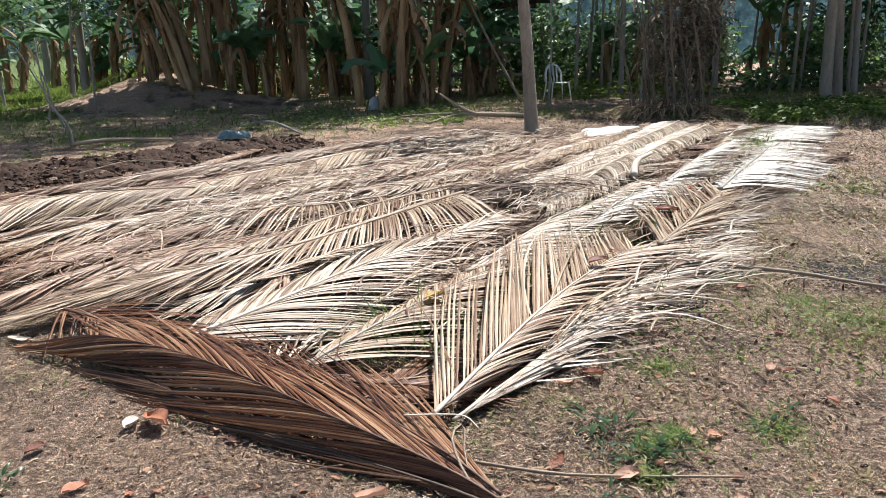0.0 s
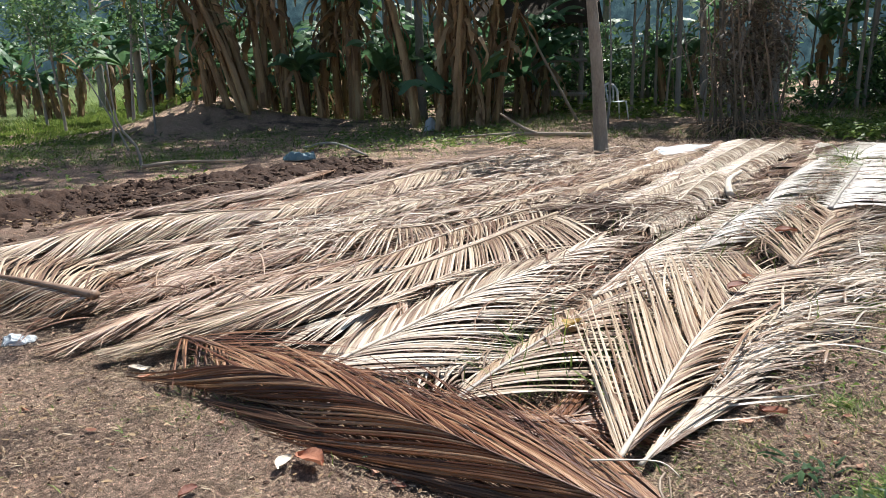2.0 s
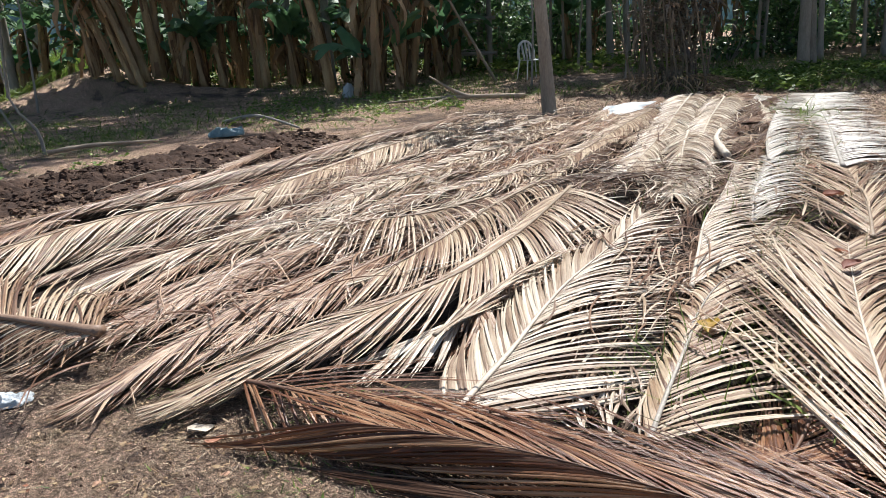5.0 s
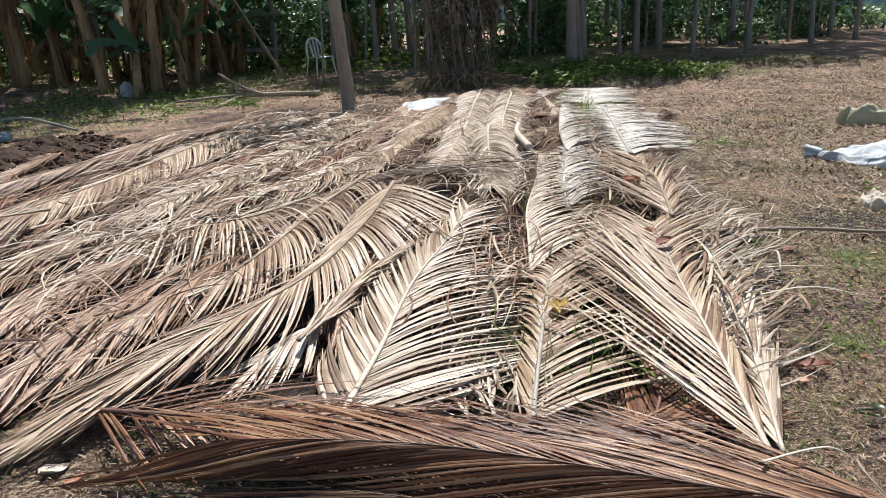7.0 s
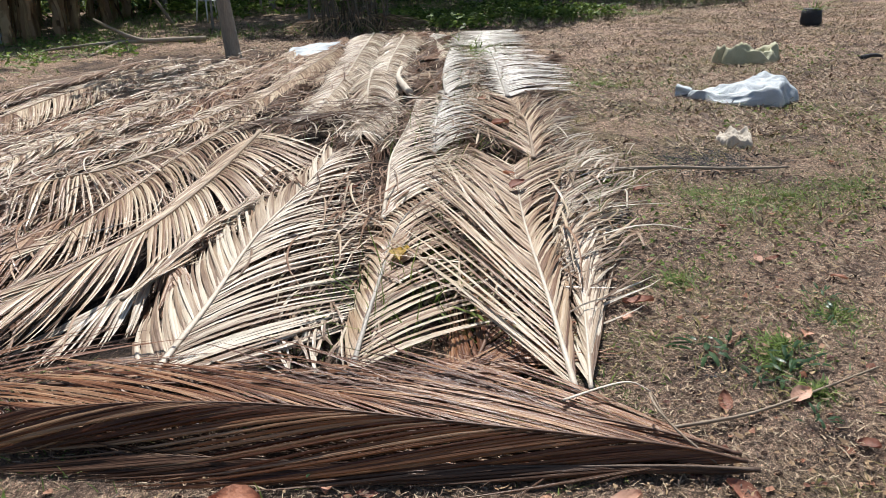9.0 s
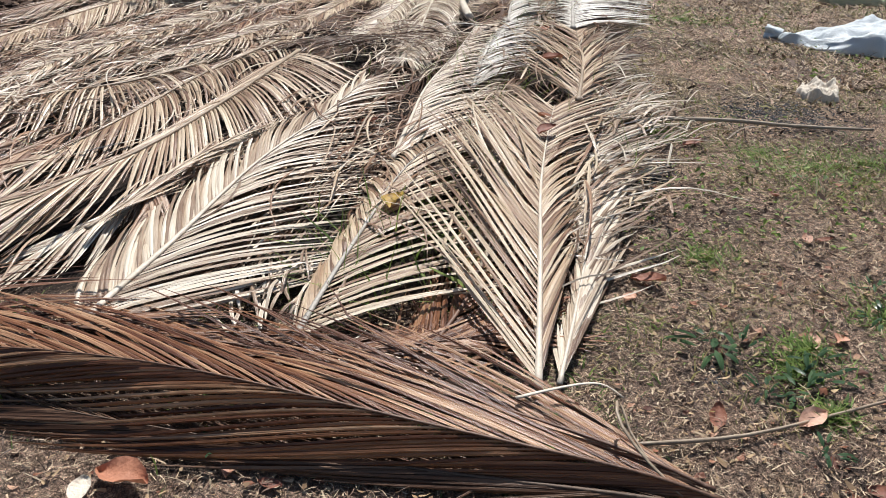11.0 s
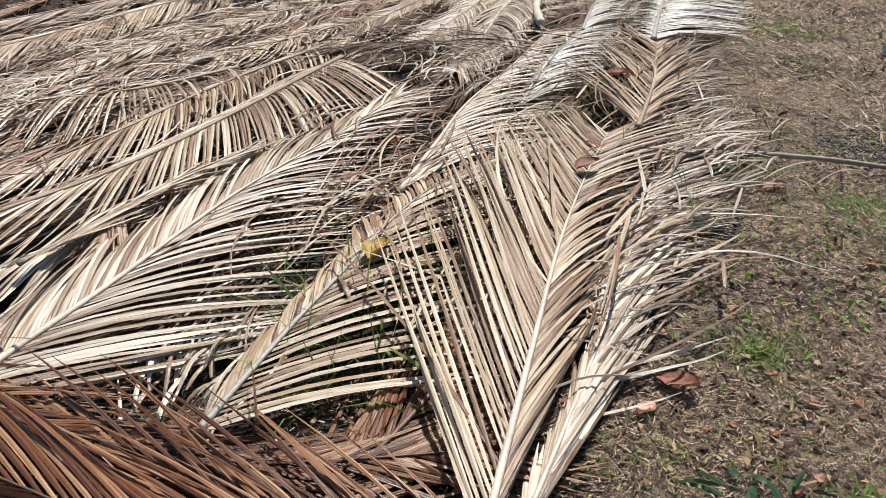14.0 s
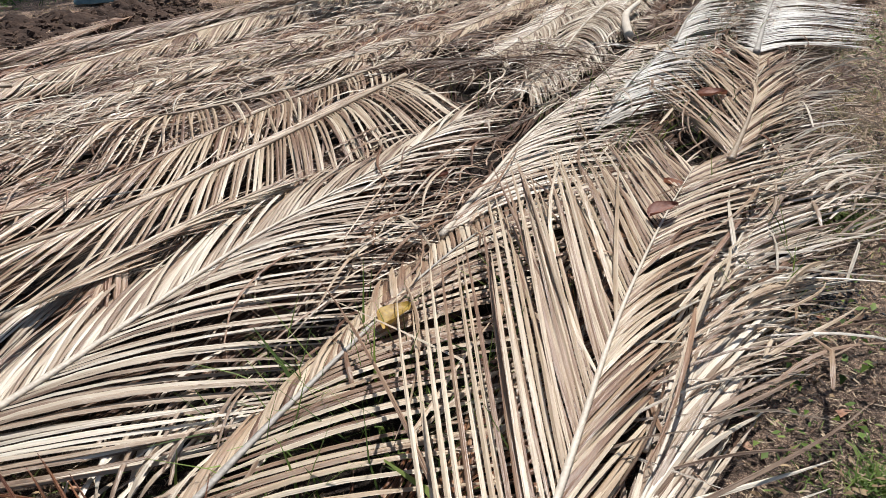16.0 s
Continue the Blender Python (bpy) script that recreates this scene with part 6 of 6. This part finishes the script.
tied_sack(4.2, 6.05, -52, 1.1, "slumped white woven plastic sack tied at its neck", 1.0)
crumpled("sack", 6.05, 7.55, -30, 0.7, 0.42, 0.17, M_YSACK, "crumpled yellowish woven sack on dry soil", "sack", 2.3, 0.0, False, 1.25)
crumpled("cloth", 2.93, 5.0, 60, 0.26, 0.22, 0.12, M_CLOTH, "small crumpled pale cloth on the ground", "cloth", 3.0, 0.0, False, 0.8)
crumpled("sack", 2.75, 12.4, 42, 2.2, 0.75, 0.10, M_SACK, "white plastic sack spread beneath the fronds' far end", "sack", 4.0)
crumpled("bag", -3.2, 12.66, 5, 0.5, 0.3, 0.1, M_BLUEBAG, "crumpled blue plastic bag on the soil", "bag", 5.0, 0.02, False, 1.5)
crumpled("bag", -1.4, 18.4, 20, 0.36, 0.24, 0.17, M_SACK, "crumpled white plastic bag beside the banana stems", "bag", 6.0, 0.0, False, 1.5)
stick("palm_butt", [(1.90, 7.9, 0.10), (1.95, 8.12, 0.13), (2.08, 8.5, 0.16), (2.34, 8.95, 0.17)], 0.04, M_CLOTH, "pale cut palm butt lying between the fronds", "palm butt")
stick("sole", [(6.95, 6.75, 0.03), (7.1, 6.72, 0.05), (7.25, 6.7, 0.03)], 0.03, M_CHAR, "small black rubber scrap on dry soil", "scrap")


def dead_leaf(x, y, size, turn, material, label, category, seed, z=0.015):
    r = random.Random(seed)
    n, m = 9, 5
    verts, faces = [], []
    for j in range(n):
        u = j / (n - 1)
        w = 0.36 * math.sin(math.pi * min(1, 0.04 + u * 0.96)) ** 0.8 * (1 + 0.25 * noise.noise(Vector((u * 4, seed, 0))))
        for i in range(m):
            s = -1 + 2 * i / (m - 1)
            curl = 0.25 * s * s + 0.18 * math.sin(3 * u + seed) + 0.1 * noise.noise(Vector((u * 5, s * 3, seed)))
            verts.append((size * (u - 0.5), size * w * s * (1 - 0.2 * abs(s)), size * max(0.0, 0.05 + 0.5 * curl)))
    for j in range(n - 1):
        for i in range(m - 1):
            faces.append((j * m + i, j * m + i + 1, (j + 1) * m + i + 1, (j + 1) * m + i))
    ob = piece("fallen_leaf", verts, faces, material, smooth=True)
    ob.matrix_basis = pose(x, y, ground_z(x, y) + z, r.uniform(-10, 10), r.uniform(-10, 10), turn)
    tagged(ob, label, category, "fallen leaves on the soil")


RED = "curled reddish-brown fallen leaf on bare soil"
lr = random.Random(12)
for i, (x, y, s, zz) in enumerate([(1.64, 4.53, .2, .01), (1.35, 3.49, .11, .01), (1.55, 3.87, .12, .01), (.36, 2.79, .14, .01), (.56, 2.68, .15, .01), (-1.05, 3.12, .27, .012), (.51, 2.43, .12, .01), (.08, 2.48, .16, .01), (.85, 2.96, .1, .01),
                                   (.48, 3.36, .13, .02), (2.99, 4.31, .12, .01), (-1.41, 2.95, .13, .01), (-1.16, 2.71, .15, .01), (-.23, 2.59, .2, .02), (.87, 2.55, .15, .01), (1.4, 3.46, .1, .01), (-1.95, 3.92, .12, .01), (1.44, 3.17, .11, .01),
                                   (.92, 2.93, .12, .01), (-.82, 3.08, .11, .01), (-.98, 2.68, .09, .01), (-.74, 2.99, .1, .01), (.6, 3.43, .21, .02), (1.63, 5.95, .27, .15), (.87, 4.63, .22, .14), (1.05, 4.95, .18, .1), (.2, 5.3, .15, .1), (2.2, 7.1, .2, .12)]):
    dead_leaf(x, y, s * 0.58, lr.uniform(0, 360), M_RED, RED, "leaf", i + 1.5, zz)
dead_leaf(-0.03, 4.2, 0.15, 60, M_YELLOW, "large yellow fallen leaf resting on the fronds", "leaf", 50.5, 0.10)
dead_leaf(-1.14, 3.12, 0.09, 80, M_CLOTH, "pale dry fallen leaf beside the brown frond", "leaf", 51.5, 0.02)


def weed(x, y, s, seed):
    r = random.Random(seed)
    root = base("weed", (x, y, ground_z(x, y)), "small leafy green weed growing in bare soil", "weed", "weeds in the soil")
    for i in range(9):
        a = r.uniform(0, 6.28)
        d = s * 0.5 * r.random()
        vv, ff = banana_blade(r, (x + d * math.cos(a), y + d * math.sin(a), ground_z(x, y) + r.uniform(0.01, 0.05)), (math.cos(a), math.sin(a), r.uniform(0.1, 0.9)), s * r.uniform(0.4, 0.65), s * r.uniform(0.06, 0.085), 0.9, 0.05)
        piece("leaf", vv, ff, M_GREEN, root)


for i, (x, y, s) in enumerate([(0.54, 3.03, .17), (0.60, 3.0, .14), (0.67, 2.80, .16), (0.60, 2.78, .13), (0.52, 2.80, .1), (1.13, 2.97, .12), (-0.83, 3.15, .1), (-1.4, 2.72, .14), (1.25, 3.1, .1), (0.48, 2.57, .1), (0.75, 2.86, .11)]):
    weed(x, y, 0.85 * s, 300 + i)


def charcoal(x, y, sx, sy, n, seed):
    r = random.Random(seed)
    chunks = []
    for _ in range(n):
        px, py = x + r.gauss(0, sx), y + r.gauss(0, sy)
        chunks.append(clod_shape(r, px, py, r.uniform(0.002, 0.009)))
    tagged(piece("charcoal", *joined(chunks), M_CHAR), "scatter of black charcoal bits and ash on soil", "charcoal", kind="stuff")


charcoal(2.45, 4.8, 0.17, 0.15, 3000, 1)
charcoal(1.2, 4.32, 0.07, 0.08, 900, 2)
charcoal(0.5, 2.95, 0.05, 0.04, 60, 3)


def shelter(x, y):
    """A low dark wooden shelter on posts under a thatched roof."""
    root = base("wooden_shelter", (x, y, 0), "dark wooden shelter on posts under a thatched roof", "shelter")
    for px in (-1.3, 0.0, 1.3):
        for py in (-0.9, 0.9):
            piece("post", *tube([(x + px, y + py, -0.1), (x + px + 0.03, y + py, 1.2), (x + px, y + py, 2.85)], [0.08, 0.075, 0.07], 8), M_DARKBARK, root, smooth=True)
    for zz in (0.55, 1.55):
        for py in (-0.95, 0.95):
            piece("beam", *tube([(x - 1.5, y + py, zz), (x, y + py, zz + 0.02), (x + 1.5, y + py, zz)], [0.06, 0.06, 0.06], 6), M_DARKBARK, root)
    for i in range(11):
        px = x - 1.4 + 0.28 * i
        piece("floor_slat", *tube([(px, y - 0.95, 0.64), (px, y, 0.64), (px, y + 0.95, 0.64)], [0.05, 0.05, 0.05], 5, True, 0.3), M_DARKBARK, root)
    bm = bmesh.new()
    pts = [(-1.9, -1.4, 2.6), (1.9, -1.4, 2.6), (1.9, 0, 3.7), (-1.9, 0, 3.7), (1.9, 1.4, 2.6), (-1.9, 1.4, 2.6)]
    vs = [bm.verts.new((x + a, y + b, c)) for a, b, c in pts]
    bm.faces.new((vs[0], vs[1], vs[2], vs[3]))
    bm.faces.new((vs[3], vs[2], vs[4], vs[5]))
    bmesh.ops.solidify(bm, geom=bm.faces[:], thickness=0.12)
    part("roof", bm, M_THATCH, root)


shelter(1.5, 25.5)


def single_leaf(x, y, z, reach, width, material, label, seed):
    """A slim stem, added to carry one large drooping leaf whose own plant is out of view."""
    r = random.Random(seed)
    root = base("added_leaf_stem", (x, y, ground_z(x, y)), label, "plant")
    stem = piece("stem", *tube(curve_points([(x, y, -0.05), (x + 0.06, y, z * 0.5), (x, y, z)], 8), [0.028 - 0.002 * i for i in range(8)], 7), M_DARKBARK, root, smooth=True)
    for i in range(3):
        a = seed + 2.1 * i
        piece("leaf", *banana_blade(r, (x, y, z), (math.cos(a), math.sin(a), 0.2), reach * (1 - 0.2 * i), width, 2.2, 0.2), material if i == 0 else M_BANANA, root)


single_leaf(-8.1, 19.0, 3.3, 0.9, 0.13, M_YELLOW, "slim added stem holding up one yellow withered hanging leaf", 4.5)
single_leaf(2.5, 18.0, 2.75, 0.6, 0.12, M_RED, "slim added stem holding up one orange dead hanging leaf", 3.6)
single_leaf(4.45, 17.6, 2.05, 0.6, 0.13, M_GRASS, "slim added stem holding up a hanging leaf in bright grass green", 4.9)


def bent_strip(keys, w, material, label):
    pts = curve_points(keys, 12)
    ob = piece("palm_strip", *tube(pts, [w * (1 - 0.05 * i) for i in range(12)], 6, True, 0.45), material, smooth=True)
    tagged(ob, label, "palm strip", "palm strips round the brown frond's butt")


STRIP = "bent pale palm strip tied round the frond's butt"
bent_strip([(0.09, 2.58, 0.03), (0.04, 2.66, 0.09), (0.02, 2.74, 0.14), (0.06, 2.80, 0.14), (0.06, 2.70, 0.07), (0.13, 2.58, 0.03)], 0.0055, RACHIS["straw"], STRIP)
bent_strip([(-0.14, 2.94, 0.11), (0.0, 2.92, 0.12), (0.07, 2.89, 0.125), (0.11, 2.85, 0.10)], 0.006, RACHIS["pale"], STRIP)


def grown_pot(x, y):
    """A black nursery bag of soil with a tuft of grass."""
    z = ground_z(x, y)
    root = base("plant_pot", (x, y, z), "black plastic nursery bag with a tuft of yellow-green grass", "plant pot")
    rings = [(x, y, z + h) for h in (0.0, 0.08, 0.17, 0.25, 0.27, 0.2)]
    piece("bag", *tube(rings, [0.15, 0.165, 0.155, 0.15, 0.135, 0.12], 14), M_CHAR, root, smooth=True)
    r = random.Random(6)
    for i in range(22):
        a = r.uniform(0, 6.28)
        q = (x + 0.08 * math.cos(a), y + 0.08 * math.sin(a), z + 0.2)
        piece("blade", *banana_blade(r, q, (math.cos(a), math.sin(a), r.uniform(0.5, 1.3)), r.uniform(0.2, 0.42), 0.009, 1.2, 0.05), M_GRASS, root)


grown_pot(9.8, 9.5)
crumpled("scrap", -2.83, 4.42, 20, 0.16, 0.12, 0.03, M_SACK, "torn scrap of white plastic on the soil", "scrap", 7.0, 0.0, False, 1.2)
dead_leaf(-2.02, 4.01, 0.1, 30, M_CLOTH, "pale dry fallen leaf on bare soil", "leaf", 52.5, 0.01)
